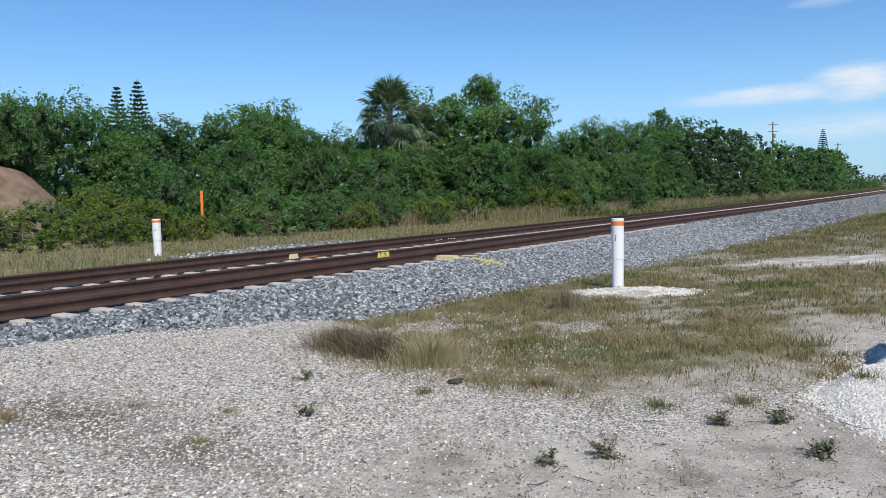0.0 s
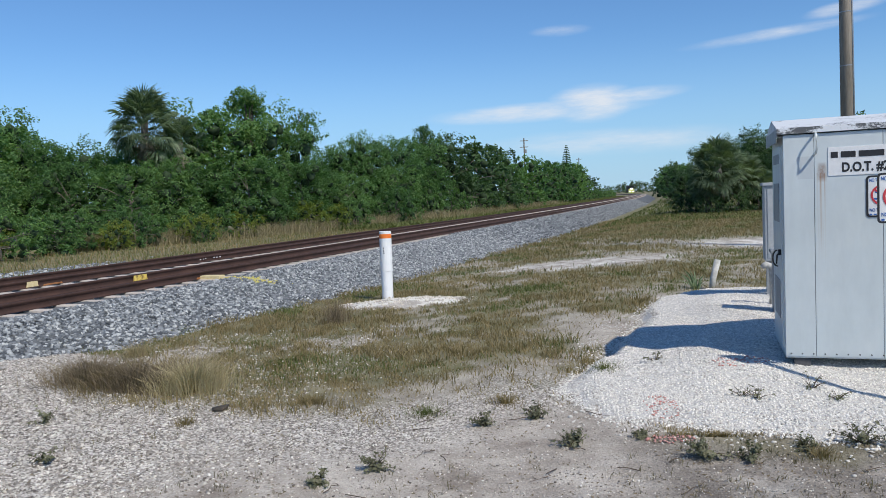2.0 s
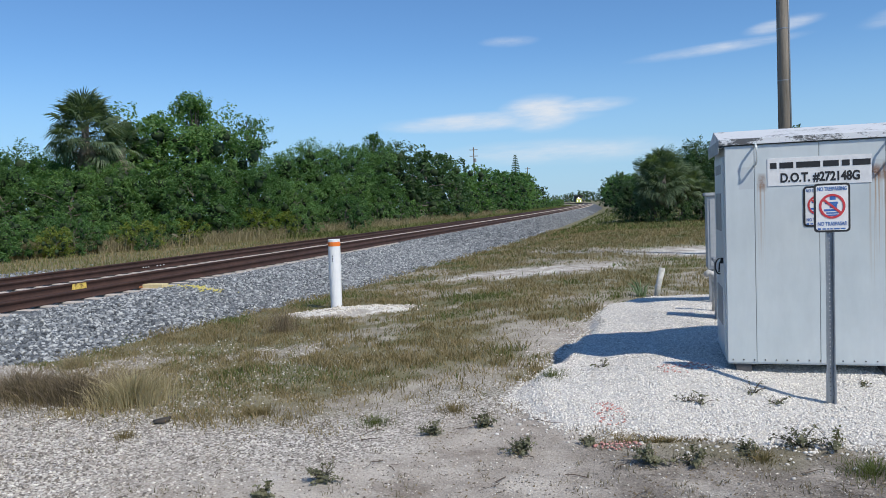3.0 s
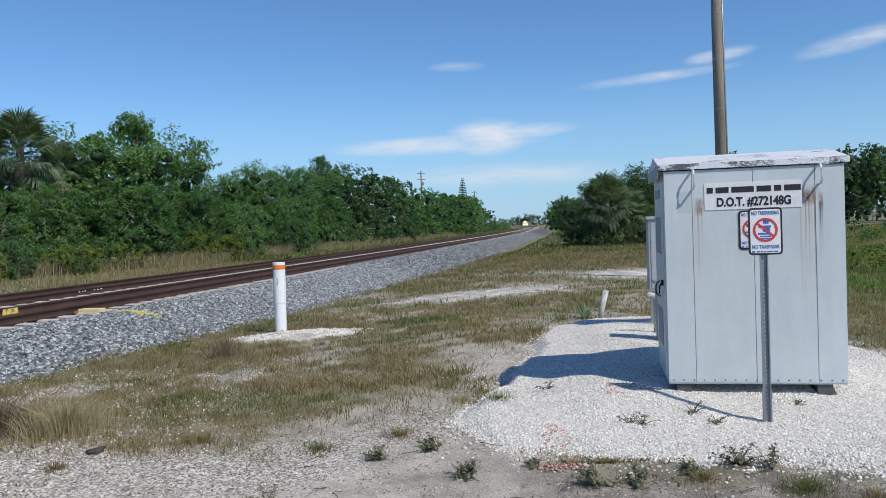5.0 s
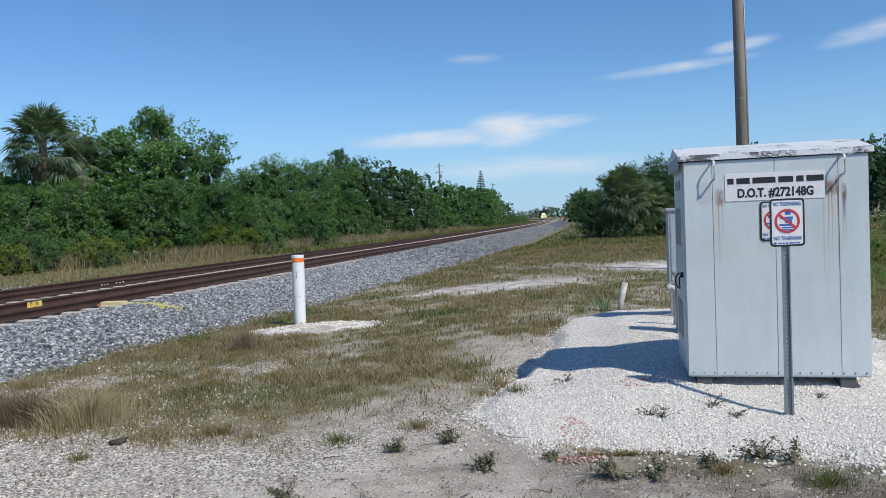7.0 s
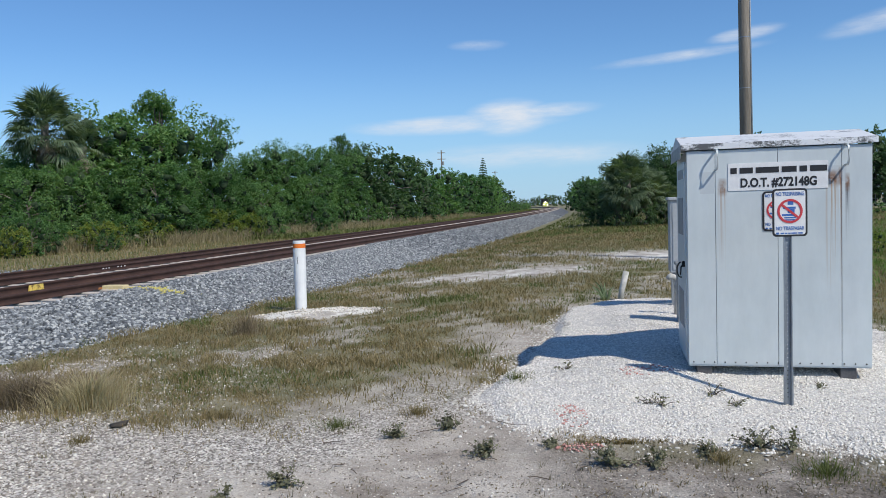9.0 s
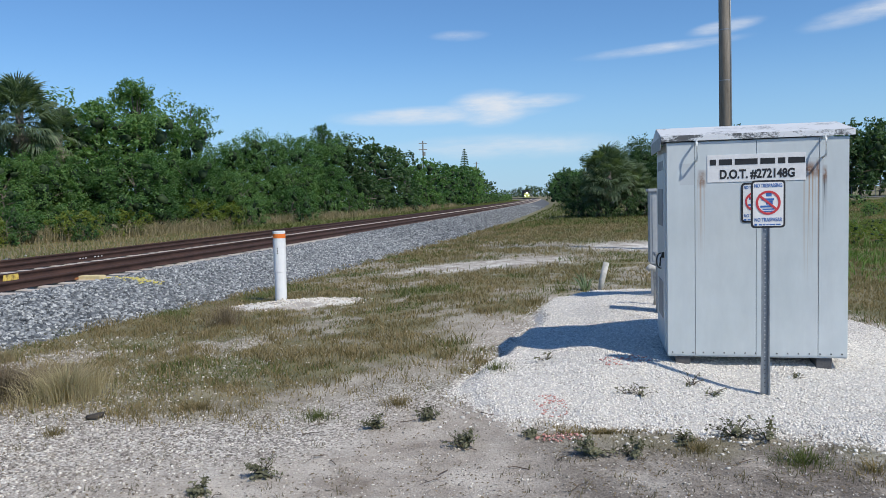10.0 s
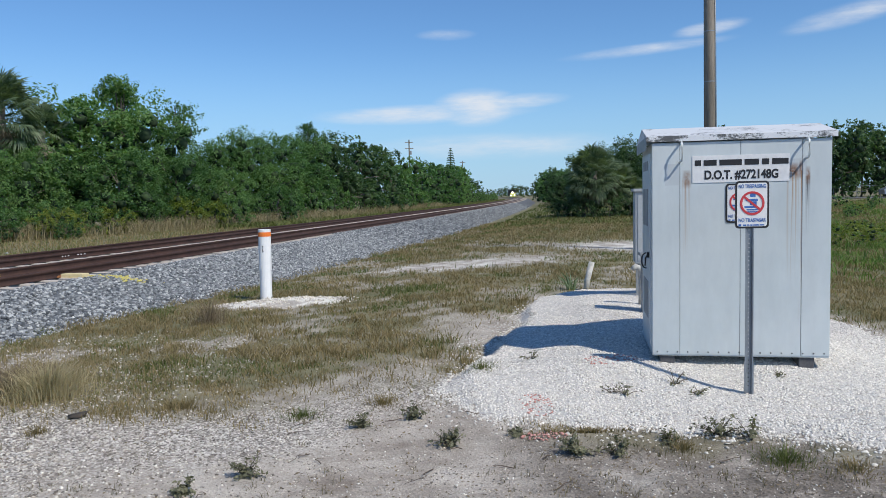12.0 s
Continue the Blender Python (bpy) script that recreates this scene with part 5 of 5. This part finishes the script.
# ---- tiered pines ----
def tiered_pine(x, y, h, label):
    rng = random.Random(int(h * 100))
    t = thing("tiered_pine", pose(x, y, float(ground_z(x, y)), 0, 0, rng.uniform(0, 90)), label, "pine tree", "tiered pines")
    bm = bmesh.new()
    tube(bm, [(0, 0, 0), (0, 0, h * 0.5), (0, 0, h)], [0.22, 0.13, 0.02], 8)
    part("trunk", bm, M_BARK, t)
    vs, fs, n0 = [], [], 0
    r = np.random.default_rng(int(h * 10))
    z = h * 0.3
    while z < h * 0.99:
        k = 1 - (z / h - 0.3) / 0.7
        reach = 0.155 * h * k ** 0.75 + 0.12
        for b in range(6):
            a = b * 1.047 + rng.uniform(-0.2, 0.2)
            m = max(8, int(26 * reach))
            along = r.uniform(0.12, 1, m) * reach
            c = np.stack([along * np.cos(a), along * np.sin(a), z + 0.16 * along + r.normal(0, 0.05, m)], 1)
            v, f = leaf_quads(c, np.tile([0, 0, 1.0], (m, 1)), r.uniform(0.14, 0.26, m), r)
            vs.append(v)
            fs.append(f + n0)
            n0 += len(v)
        z += h * 0.032
    put("bough_crown", mesh_np("bough_crown", np.concatenate(vs), np.concatenate(fs)), M_LEAFDARK, t)


tiered_pine(-72.9, 74.9, 16.6, "dark tiered conifer standing behind the thicket")
tiered_pine(-72.1, 77.6, 17.6, "taller dark tiered conifer standing behind the thicket")
tiered_pine(23.7, 240.4, 17.4, "lone dark tiered conifer far along the railway")


def far_pole(x, y, h, arms):
    p = thing("power_pole", pose(x, y, float(ground_z(x, y))), "distant wooden power pole with crossarms", "utility pole", "distant power poles")
    bm = bmesh.new()
    tube(bm, [(0, 0, 0), (0, 0, h)], [0.2, 0.14], 8)
    part("shaft", bm, M_WOODPOLE, p)
    for z in arms:
        bm = bmesh.new()
        box(bm, -1.0, 1.0, -0.07, 0.07, h - z, h - z + 0.16)
        part("crossarm", bm, M_WOODPOLE, p)
    bm = bmesh.new()
    tube(bm, [(0.35, 0, h - 3.6), (0.35, 0, h - 2.7)], 0.25, 10)
    part("transformer", bm, M_CABDARK, p)


far_pole(8.0, 182.6, 15.6, (0.7, 2.2))
far_pole(30.0, 262, 14.0, (0.6,))


# ---- road, fence and car beyond the field ----
def far_road():
    xs = np.arange(28, 110, 2.0)
    yc = 76 - 0.32 * (xs - 40)
    v = np.concatenate([np.stack([xs, yc - 3, ground_z(xs, yc - 3) + 0.05], 1), np.stack([xs, yc + 3, ground_z(xs, yc + 3) + 0.05], 1)])
    n = len(xs)
    i = np.arange(n - 1)
    me = mesh_np("road", v, np.stack([i, i + 1, i + n + 1, i + n], 1))
    tagged(put("road", me, plain("grey asphalt", (0.13, 0.13, 0.13), (0.2, 0.2, 0.195), 2, 0.9)), "pale grey road beyond the field", "road", kind="structure")
    fence = thing("wire_fence", Matrix.Identity(4), "low wire fence with thin posts beside the road", "fence")
    pts = [(x, 80.5 - 0.32 * (x - 40)) for x in np.arange(36, 66, 2.2)]
    for x, y in pts:
        bm = bmesh.new()
        z = float(ground_z(x, y))
        tube(bm, [(x, y, z - 0.1), (x, y, z + 1.3)], 0.04, 6)
        part("post", bm, M_GALV, fence)
    for h in (0.65, 1.28):
        bm = bmesh.new()
        tube(bm, [(x, y, float(ground_z(x, y)) + h) for x, y in pts], 0.025, 5)
        part("rail_wire", bm, M_GALV, fence)


far_road()


def car(x, y, yaw):
    m_paint = plain("silver-blue car paint", (0.36, 0.4, 0.48), (0.44, 0.48, 0.56), 2, 0.25, 0.5, bumps=0.0)
    m_glass = plain("dark car glass", (0.012, 0.014, 0.018), (0.02, 0.022, 0.026), 2, 0.05, bumps=0.0)
    c = thing("parked_car", pose(x, y, float(ground_z(x, y)) + 0.06, 0, 0, yaw), "silver-blue car on the road beyond the field", "car")
    prof = [(-2.2, 0.3), (-2.25, 0.75), (-1.95, 0.95), (-1.45, 1.02), (-0.85, 1.48), (0.75, 1.52), (1.55, 1.1), (2.15, 0.98), (2.25, 0.6), (2.2, 0.3)]
    bm = bmesh.new()
    sides = [[bm.verts.new((px, k * (0.86 - 0.12 * max(0, pz - 0.95) / 0.5), pz)) for px, pz in prof] for k in (-1, 1)]
    bm.faces.new(sides[0])
    bm.faces.new(sides[1][::-1])
    for i in range(len(prof)):
        j = (i + 1) % len(prof)
        bm.faces.new((sides[0][i], sides[1][i], sides[1][j], sides[0][j]))
    bmesh.ops.recalc_face_normals(bm, faces=bm.faces[:])
    part("body", bm, m_paint, c)
    for k in (-1, 1):
        for x0, x1 in ((-0.95, -0.1), (0.0, 0.9)):
            bm = bmesh.new()
            vs = [bm.verts.new((px, k * (0.875 - 0.12 * max(0, pz - 0.95) / 0.5), pz)) for px, pz in ((x0 - 0.25 if x0 < 0 else x0, 1.06), (x1 + (0.3 if x1 > 0 else 0), 1.06), (x1, 1.42), (x0, 1.42))]
            bm.faces.new(vs)
            r = bmesh.ops.extrude_face_region(bm, geom=bm.faces[:])
            bmesh.ops.translate(bm, vec=(0, -k * 0.03, 0), verts=[g for g in r["geom"] if isinstance(g, bmesh.types.BMVert)])
            part("window", bm, m_glass, c)
        for wx in (-1.4, 1.4):
            bm = bmesh.new()
            tube(bm, [(wx, k * 0.72, 0.32), (wx, k * 0.9, 0.32)], 0.32, 18)
            wheel = part("wheel", bm, M_BLACK, c)
            bm = bmesh.new()
            tube(bm, [(wx, k * 0.89, 0.32), (wx, k * 0.91, 0.32)], 0.2, 14)
            part("rim", bm, M_GALV, wheel)


car(52.9, 71.3, -18)


# ---- the train far away ----
def train():
    s0, q = 375.0, RAIL_Q + SECOND + GAUGE / 2
    x, y, th = (float(v) for v in on_track(s0, q))
    t = thing("train", pose(x, y, RAIL_Z, 0, 0, math.degrees(th)), "distant yellow and dark passenger train with bright headlights", "train")
    m_y = plain("bright yellow train paint", (0.5, 0.52, 0.12), (0.62, 0.64, 0.2), 1, 0.35, bumps=0.0)
    bm = bmesh.new()
    box(bm, -1.5, 1.5, 0.6, 18, 0.9, 4.1, 0.45)
    part("body", bm, M_DARK, t)
    bm = bmesh.new()
    box(bm, -1.35, 1.35, 0.0, 1.2, 0.35, 2.5, 0.4)
    part("nose", bm, m_y, t, "yellow nose")
    bm = bmesh.new()
    box(bm, -1.1, 1.1, 0.45, 0.8, 2.6, 3.5, 0.1)
    part("windscreen", bm, M_BLACK, t)
    m, tr, b = material("headlight", 0.3)
    b.inputs["Emission Color"].default_value, b.inputs["Emission Strength"].default_value = (1, 0.95, 0.8, 1), 12
    for px, pz, r in ((0, 2.6, 0.28), (-0.8, 1.2, 0.2), (0.8, 1.2, 0.2)):
        bm = bmesh.new()
        tube(bm, [(px, -0.06, pz), (px, 0.4, pz)], r, 12)
        part("headlight", bm, m, t, "lit white headlight")
    for cy in (2.5, 15):
        for k in (-0.75, 0.75):
            bm = bmesh.new()
            tube(bm, [(k - 0.07, cy, 0.45), (k + 0.07, cy, 0.45)], 0.45, 16)
            part("wheel", bm, M_CABDARK, t)


train()


# ---- grass, weeds, twigs ----
def scatter_grass():
    rng = np.random.default_rng(77)
    n = 680000
    y = 6.0 + 58 * rng.uniform(0, 1, n) ** 2.1
    x = -0.25 * y + rng.uniform(-0.55, 1.6, n) * (y * 0.55 + 2.5)
    s, q = x * DX + y * DY, x * NX + y * NY
    g = cover(x, y) * (0.25 + 0.75 * smooth(waves(x, y, 4.5, 1, 8), -0.5, 0.5))
    keep = (rng.uniform(0, 1, n) < 1.5 * g) & (bed_z(q, s) < ground_z(x, y) + 0.06) & (q < 11)
    x, y = x[keep], y[keep]
    green = smooth(waves(x, y, 0.55, 13) + 0.35 * waves(x, y, 1.7, 3) + 0.4 * rng.normal(size=len(x)), 0.25, 1.0) * smooth(y, 6.5, 11)
    hgt = rng.uniform(0.03, 0.1, len(x)) * (1 + 0.5 * waves(x, y, 0.9, 17)) * np.interp(y, [6, 12, 30], [0.75, 1.1, 1.6])
    pl = np.stack([x, y, ground_z(x, y) - 0.005], 1)
    k = rng.uniform(0, 1, len(x)) < green
    for name, sel, mat, lab in (("dry_grass", ~k, M_GRASS, "short dry olive-brown grass"), ("green_grass", k, M_GREENGRASS, "short green grass patches")):
        tagged(put(name, blades(name, pl[sel], np.maximum(hgt[sel], 0.03), rng.uniform(0.005, 0.011, sel.sum()) * np.interp(pl[sel][:, 1], [6, 30, 64], [1, 2.4, 6]), rng, 0.95), mat), lab, "grass", kind="stuff")
    # beyond the tracks: rough grass, and tall straw at the thicket's foot
    n = 34000
    s, q = -6 + 66 * rng.uniform(0, 1, n), 19.2 + 14 * rng.uniform(0, 1, n) ** 1.2
    x, y = DX * s + NX * q, DY * s + NY * q
    keep = q < np.interp(s, [-5, 6, 18, 30, 40, 48], [33, 33.5, 33, 30, 27, 24.5])
    x, y = x[keep], y[keep]
    k = rng.uniform(0, 1, len(x)) < 0.35 + 0.3 * waves(x, y, 0.4, 8)
    pl = np.stack([x, y, ground_z(x, y)], 1)
    for name, sel, mat, lab in (("rough_grass", ~k, M_GRASS, "rough dry grass beyond the tracks"), ("far_green_grass", k, M_GREENGRASS, "green grass beyond the tracks")):
        tagged(put(name, blades(name, pl[sel], rng.uniform(0.06, 0.24, sel.sum()), rng.uniform(0.015, 0.035, sel.sum()), rng, 0.5), mat), lab, "grass", kind="stuff")
    n = 26000
    s = 30 + 95 * rng.uniform(0, 1, n) ** 1.5
    q = np.interp(s, [30, 40, 48, 60], [29.5, 25.8, 23.4, 21.8]) + rng.normal(0, 0.7, n)
    x, y, _ = on_track(s, q)
    x, y = np.where(s < 60, DX * s + NX * q, x), np.where(s < 60, DY * s + NY * q, y)
    keep = waves(x, y, 0.35, 5) + 0.4 * rng.normal(size=n) > -0.2
    x, y = x[keep], y[keep]
    me = blades("tall_straw", np.stack([x, y, ground_z(x, y)], 1), rng.uniform(0.35, 1.15, len(x)), rng.uniform(0.02, 0.04, len(x)), rng, 0.75)
    tagged(put("tall_straw", me, foliage("brown and olive straw", [(0.1, (0.13, 0.11, 0.06)), (0.5, (0.26, 0.22, 0.13)), (0.9, (0.42, 0.36, 0.24))], 0.3, 0.8)), "tall dry straw grass at the thicket's foot", "grass", kind="stuff")
    n = 40000
    y = 13 + 50 * rng.uniform(0, 1, n) ** 1.4
    x = y * rng.uniform(0.5, 0.85, n)
    keep = (x * NX + y * NY < 3) & (rng.uniform(0, 1, n) < 0.25 + 0.75 * smooth(waves(x, y, 0.6, 3), -0.6, 0.4)) & (rng.uniform(0, 1, n) < smooth(np.hypot(x, y) + 1.5 * waves(x, y, 0.5, 4), 15, 27))
    x, y = x[keep], y[keep]
    me = blades("field_grass", np.stack([x, y, ground_z(x, y)], 1), rng.uniform(0.06, 0.3, len(x)) * (1 + 0.6 * waves(x, y, 0.4, 9)), rng.uniform(0.015, 0.04, len(x)), rng, 0.9)
    tagged(put("field_grass", me, foliage("lush meadow blades", [(0.1, (0.05, 0.1, 0.025)), (0.55, (0.12, 0.21, 0.05)), (0.95, (0.24, 0.3, 0.1))], 0.4, 0.6)), "rough green grass of the field by the road", "grass", kind="stuff")


scatter_grass()


def scatter_far():
    """Tussocks far along the strip, and dead leaves on the bare sand close by."""
    rng = np.random.default_rng(91)
    n = 16000
    s, q = 50 + 160 * rng.uniform(0, 1, n) ** 1.6, rng.uniform(-14, 6.5, n)
    x, y, _ = on_track(s, q)
    me = blades("far_tussocks", np.stack([x, y, ground_z(x, y)], 1), rng.uniform(0.06, 0.28, n), rng.uniform(0.04, 0.14, n), rng, 0.9)
    tagged(put("far_tussocks", me, M_GREENGRASS), "rough olive grass tussocks far along the strip", "grass", kind="stuff")
    n = 14000
    s, q = 45 + 220 * rng.uniform(0, 1, n) ** 1.4, rng.uniform(18.3, 23.5, n)
    x, y, _ = on_track(s, q)
    me = blades("trackside_grass", np.stack([x, y, np.maximum(ground_z(x, y), bed_z(q, s))], 1), rng.uniform(0.1, 0.5, n), rng.uniform(0.05, 0.16, n), rng, 0.9)
    tagged(put("trackside_grass", me, M_GREENGRASS), "green grass between the far track and the thicket", "grass", kind="stuff")
    n = 11000
    x, y = rng.uniform(-4, 5, n), 3.8 + 4.2 * rng.uniform(0, 1, n)
    keep = (pad_depth(x, y) < 0.05) & (waves(x, y, 1.4, 4) + 0.7 * rng.normal(size=n) + 0.25 * x > -0.2)
    x, y = x[keep], y[keep]
    v, f = leaf_quads(np.stack([x, y, ground_z(x, y) + 0.006], 1), np.tile([0, 0, 2.2], (len(x), 1)), rng.uniform(0.006, 0.02, len(x)), rng)
    tagged(put("leaf_litter", mesh_np("leaf_litter", v, f), M_BRUSH), "dry brown leaf litter on bare sand", "leaf litter", kind="stuff")


scatter_far()


def scatter_seedlings():
    """Tiny dry sprigs thinly spread over the bare sand and round the pad's edge."""
    rng = np.random.default_rng(93)
    n = 900
    cx, cy = rng.uniform(-6.5, 4.6, n), rng.uniform(3.9, 7.6, n)
    keep = (pad_depth(cx, cy) < -0.02) & (waves(cx, cy, 1.3, 6) + 0.6 * rng.normal(size=n) + np.interp(cx, [-6, 0, 2], [-0.6, 0.0, 0.9]) > 0.25)
    k = np.repeat(np.nonzero(keep)[0], 9)
    x, y = cx[k] + rng.normal(0, 0.028, len(k)), cy[k] + rng.normal(0, 0.028, len(k))
    me = blades("sprigs", np.stack([x, y, ground_z(x, y) - 0.003], 1), rng.uniform(0.015, 0.07, len(k)), rng.uniform(0.003, 0.007, len(k)), rng, 0.9)
    tagged(put("sprigs", me, foliage("dry sprigs", [(0.1, (0.06, 0.055, 0.03)), (0.5, (0.14, 0.12, 0.07)), (0.9, (0.26, 0.22, 0.14))], 0.2, 0.8)), "tiny dry sprigs on bare sand", "grass", kind="stuff")


scatter_seedlings()


def tuft(name, x, y, radius, height, count, mat, label, category, lean=0.55, width=0.006, group=""):
    """A bunch of blades growing from one spot."""
    rng = np.random.default_rng(int(abs(x * 131 + y * 977)) + 1)
    r, a = radius * np.abs(rng.normal(0, 0.5, count)), rng.uniform(0, 2 * np.pi, count)
    px, py = x + r * np.cos(a), y + r * np.sin(a)
    tall = height * rng.uniform(0.35, 1.1, count) * (1 - 0.45 * np.clip(r / radius, 0, 1.5))
    me = blades(name, np.stack([px - x, py - y, ground_z(px, py) - float(ground_z(x, y))], 1), tall, rng.uniform(0.6, 1.3, count) * width, rng, lean * 1.5, a)
    ob = put(name, me, mat)
    ob.matrix_basis = pose(x, y, float(ground_z(x, y)) - 0.005)
    return tagged(ob, label, category, group)


tuft("grass_clump", -4.85, 8.35, 0.6, 0.42, 1700, M_BRUSH, "brown dry brush clump on gravel", "grass clump", 0.7, group="dry clumps")
tuft("grass_clump", -4.15, 8.1, 0.6, 0.42, 1500, M_BRUSH, "brown dry brush clump on gravel", "grass clump", 0.7, group="dry clumps")
tuft("grass_clump", -3.4, 7.85, 0.52, 0.48, 1700, M_STRAW, "pale straw grass clump on gravel", "grass clump", 0.5, group="dry clumps")
tuft("grass_clump", -4.5, 8.15, 0.55, 0.3, 900, M_GRASS, "olive grass growing through the dry clumps", "grass clump", 0.5, group="dry clumps")
tuft("grass_clump", -3.95, 8.9, 0.3, 0.26, 500, M_BRUSH, "brown dry brush clump in grass", "grass clump", 0.7, group="dry clumps")
tuft("grass_clump", -2.95, 13.3, 0.4, 0.62, 420, M_BRUSH, "upright brown grass clump by the sand mound", "grass clump", 0.32, group="dry clumps")
tuft("grass_clump", -5.3, 10.4, 0.3, 0.28, 400, M_STRAW, "pale straw grass clump beside the ballast", "grass clump", 0.5, group="dry clumps")
tuft("spiky_plant", 3.95, 15.25, 0.09, 0.5, 26, M_FROND, "spiky green yucca-like plant beside the stub", "plant", 0.55, 0.04)
for x, y, r, h, n, mat in ((-2.94, 6.53, 0.15, 0.12, 190, M_GRASS), (-5.95, 4.37, 0.25, 0.14, 260, M_GRASS), (-1.9, 7.3, 0.3, 0.13, 380, M_GRASS), (-0.75, 6.9, 0.3, 0.1, 320, M_GREENGRASS), (0.0, 7.25, 0.3, 0.12, 320, M_GRASS), (2.92, 5.13, 0.32, 0.12, 420, M_GREENGRASS), (2.3, 5.5, 0.2, 0.12, 200, M_GRASS), (3.3, 4.9, 0.25, 0.1, 260, M_GRASS), (1.1, 8.0, 0.25, 0.12, 260, M_GREENGRASS), (-4.0, 4.5, 0.22, 0.08, 160, M_GRASS), (-4.3, 5.25, 0.16, 0.08, 120, M_GRASS), (-5.2, 5.1, 0.3, 0.06, 200, M_BRUSH)):
    tuft("grass_tuft", x, y, r, h, n, mat, "small tuft of short grass on bare sand", "grass tuft", 0.6, 0.005, "short tufts")["kind"] = "stuff"


def weed(x, y, size, stems, seed, label="low leafy green weed on bare sand", leafy=24):
    """Several branching stems set with small leaves."""
    rng = random.Random(seed)
    w = thing("weed", pose(x, y, float(ground_z(x, y)), 0, 0, rng.uniform(0, 360)), label, "weed", "sand weeds")
    nr = np.random.default_rng(seed)
    bm = bmesh.new()
    c, d = [], []
    for i in range(stems):
        a, tilt = rng.uniform(0, 6.283), rng.uniform(0.3, 1.35)
        l = size * rng.uniform(0.55, 1.1)
        tip = Vector((math.cos(a) * math.sin(tilt) * l, math.sin(a) * math.sin(tilt) * l, math.cos(tilt) * l * 0.85))
        mid = tip * 0.5 + Vector((0, 0, 0.06 * size))
        tube(bm, [(0, 0, -0.01), mid, tip], [0.0035, 0.0028, 0.0012], 4)
        for k in range(leafy):
            u = rng.uniform(0.15, 1.0)
            p = mid * (u * 2) if u < 0.5 else mid.lerp(tip, u * 2 - 1)
            c.append(Vector(p) + Vector((rng.gauss(0, 0.014), rng.gauss(0, 0.014), rng.gauss(0, 0.01))))
            d.append((math.cos(a), math.sin(a), 1.2))
    part("stalk", bm, M_TWIG, w)
    v, f = leaf_quads(np.array(c), np.array(d), nr.uniform(0.01, 0.022, len(c)), nr)
    put("leaves", mesh_np("leaves", v, f), M_WEED, w)


WEEDS = [(0.29, 6.73, 0.17, 16), (0.55, 5.94, 0.2, 20), (-0.19, 6.52, 0.18, 14), (-1.01, 5.43, 0.19, 12), (1.47, 5.54, 0.22, 20), (1.77, 5.45, 0.17, 12), (2.72, 5.78, 0.26, 12), (2.24, 5.68, 0.15, 10), (-4.28, 6.56, 0.2, 8), (-3.61, 5.46, 0.16, 8),
         (-1.37, 5.13, 0.13, 14), (1.1, 6.05, 0.09, 10), (2.9, 5.6, 0.2, 8)]
for i, (x, y, size, stems) in enumerate(WEEDS):
    weed(x, y, size, stems, 300 + i)
for i, (x, y, size) in enumerate(((1.65, 8.12, 0.17), (2.3, 6.88, 0.17), (2.87, 7.07, 0.19), (2.99, 6.8, 0.15), (3.93, 7.04, 0.09), (2.2, 6.95, 0.13))):
    weed(x, y, size, 8, 400 + i, "spindly weed growing through white gravel", 5)


def twigs():
    rng = random.Random(66)
    for i in range(28):
        x, y = rng.uniform(-2.2, 3.2), rng.uniform(4.4, 6.9)
        if float(pad_depth(x, y)) > 0:
            continue
        a, l = rng.uniform(0, 6.283), rng.uniform(0.12, 0.4)
        pts = []
        for k in range(5):
            u = k / 4
            px, py = x + math.cos(a + 0.5 * u * rng.uniform(-1, 1)) * l * u, y + math.sin(a + 0.5 * u) * l * u
            pts.append((px, py, float(ground_z(px, py)) + 0.012 + 0.02 * math.sin(u * 3.1) * rng.random()))
        bm = bmesh.new()
        tube(bm, pts, [0.004, 0.0038, 0.003, 0.0022, 0.0015], 5)
        tagged(part("twig", bm, M_TWIG), "dead brown twig lying on sand", "twig", "dead twigs")


twigs()


def clod():
    rng = np.random.default_rng(2)
    me = stones("stone_clod", np.array([[0, 0, 0.02]]), np.array([0.1]), rng, True, 0.32)
    ob = put("stone_clod", me, plain("dark lump", (0.03, 0.025, 0.02), (0.09, 0.075, 0.06), 20, 0.95))
    ob.matrix_basis = pose(-2.78, 7.02, float(ground_z(-2.78, 7.02)), 0, 0, 20)
    tagged(ob, "dark flat lump lying on the gravel", "stone")
    n = 260
    t, r = rng.uniform(0, 6.283, n), rng.uniform(0, 1, n) ** 0.5
    for cx, cy, rx, ry, name in ((2.45, 7.75, 0.32, 0.14, "red_sprayed_gravel"), (1.42, 6.75, 0.16, 0.3, "red_sprayed_gravel"), (1.3, 5.95, 0.2, 0.1, "red_sprayed_sand")):
        x, y = cx + rx * r * np.cos(t), cy + ry * r * np.sin(t)
        sel = rng.uniform(0, 1, n) < 0.22
        me = stones(name, np.stack([x, y, ground_z(x, y) + 0.012], 1)[sel], rng.uniform(0.01, 0.02, sel.sum()), rng, False)
        tagged(put(name, me, plain("faded red spray", (0.5, 0.17, 0.14), (0.68, 0.45, 0.4), 30, 0.9)), "gravel stones with faded red spray paint", "gravel", kind="stuff")


clod()
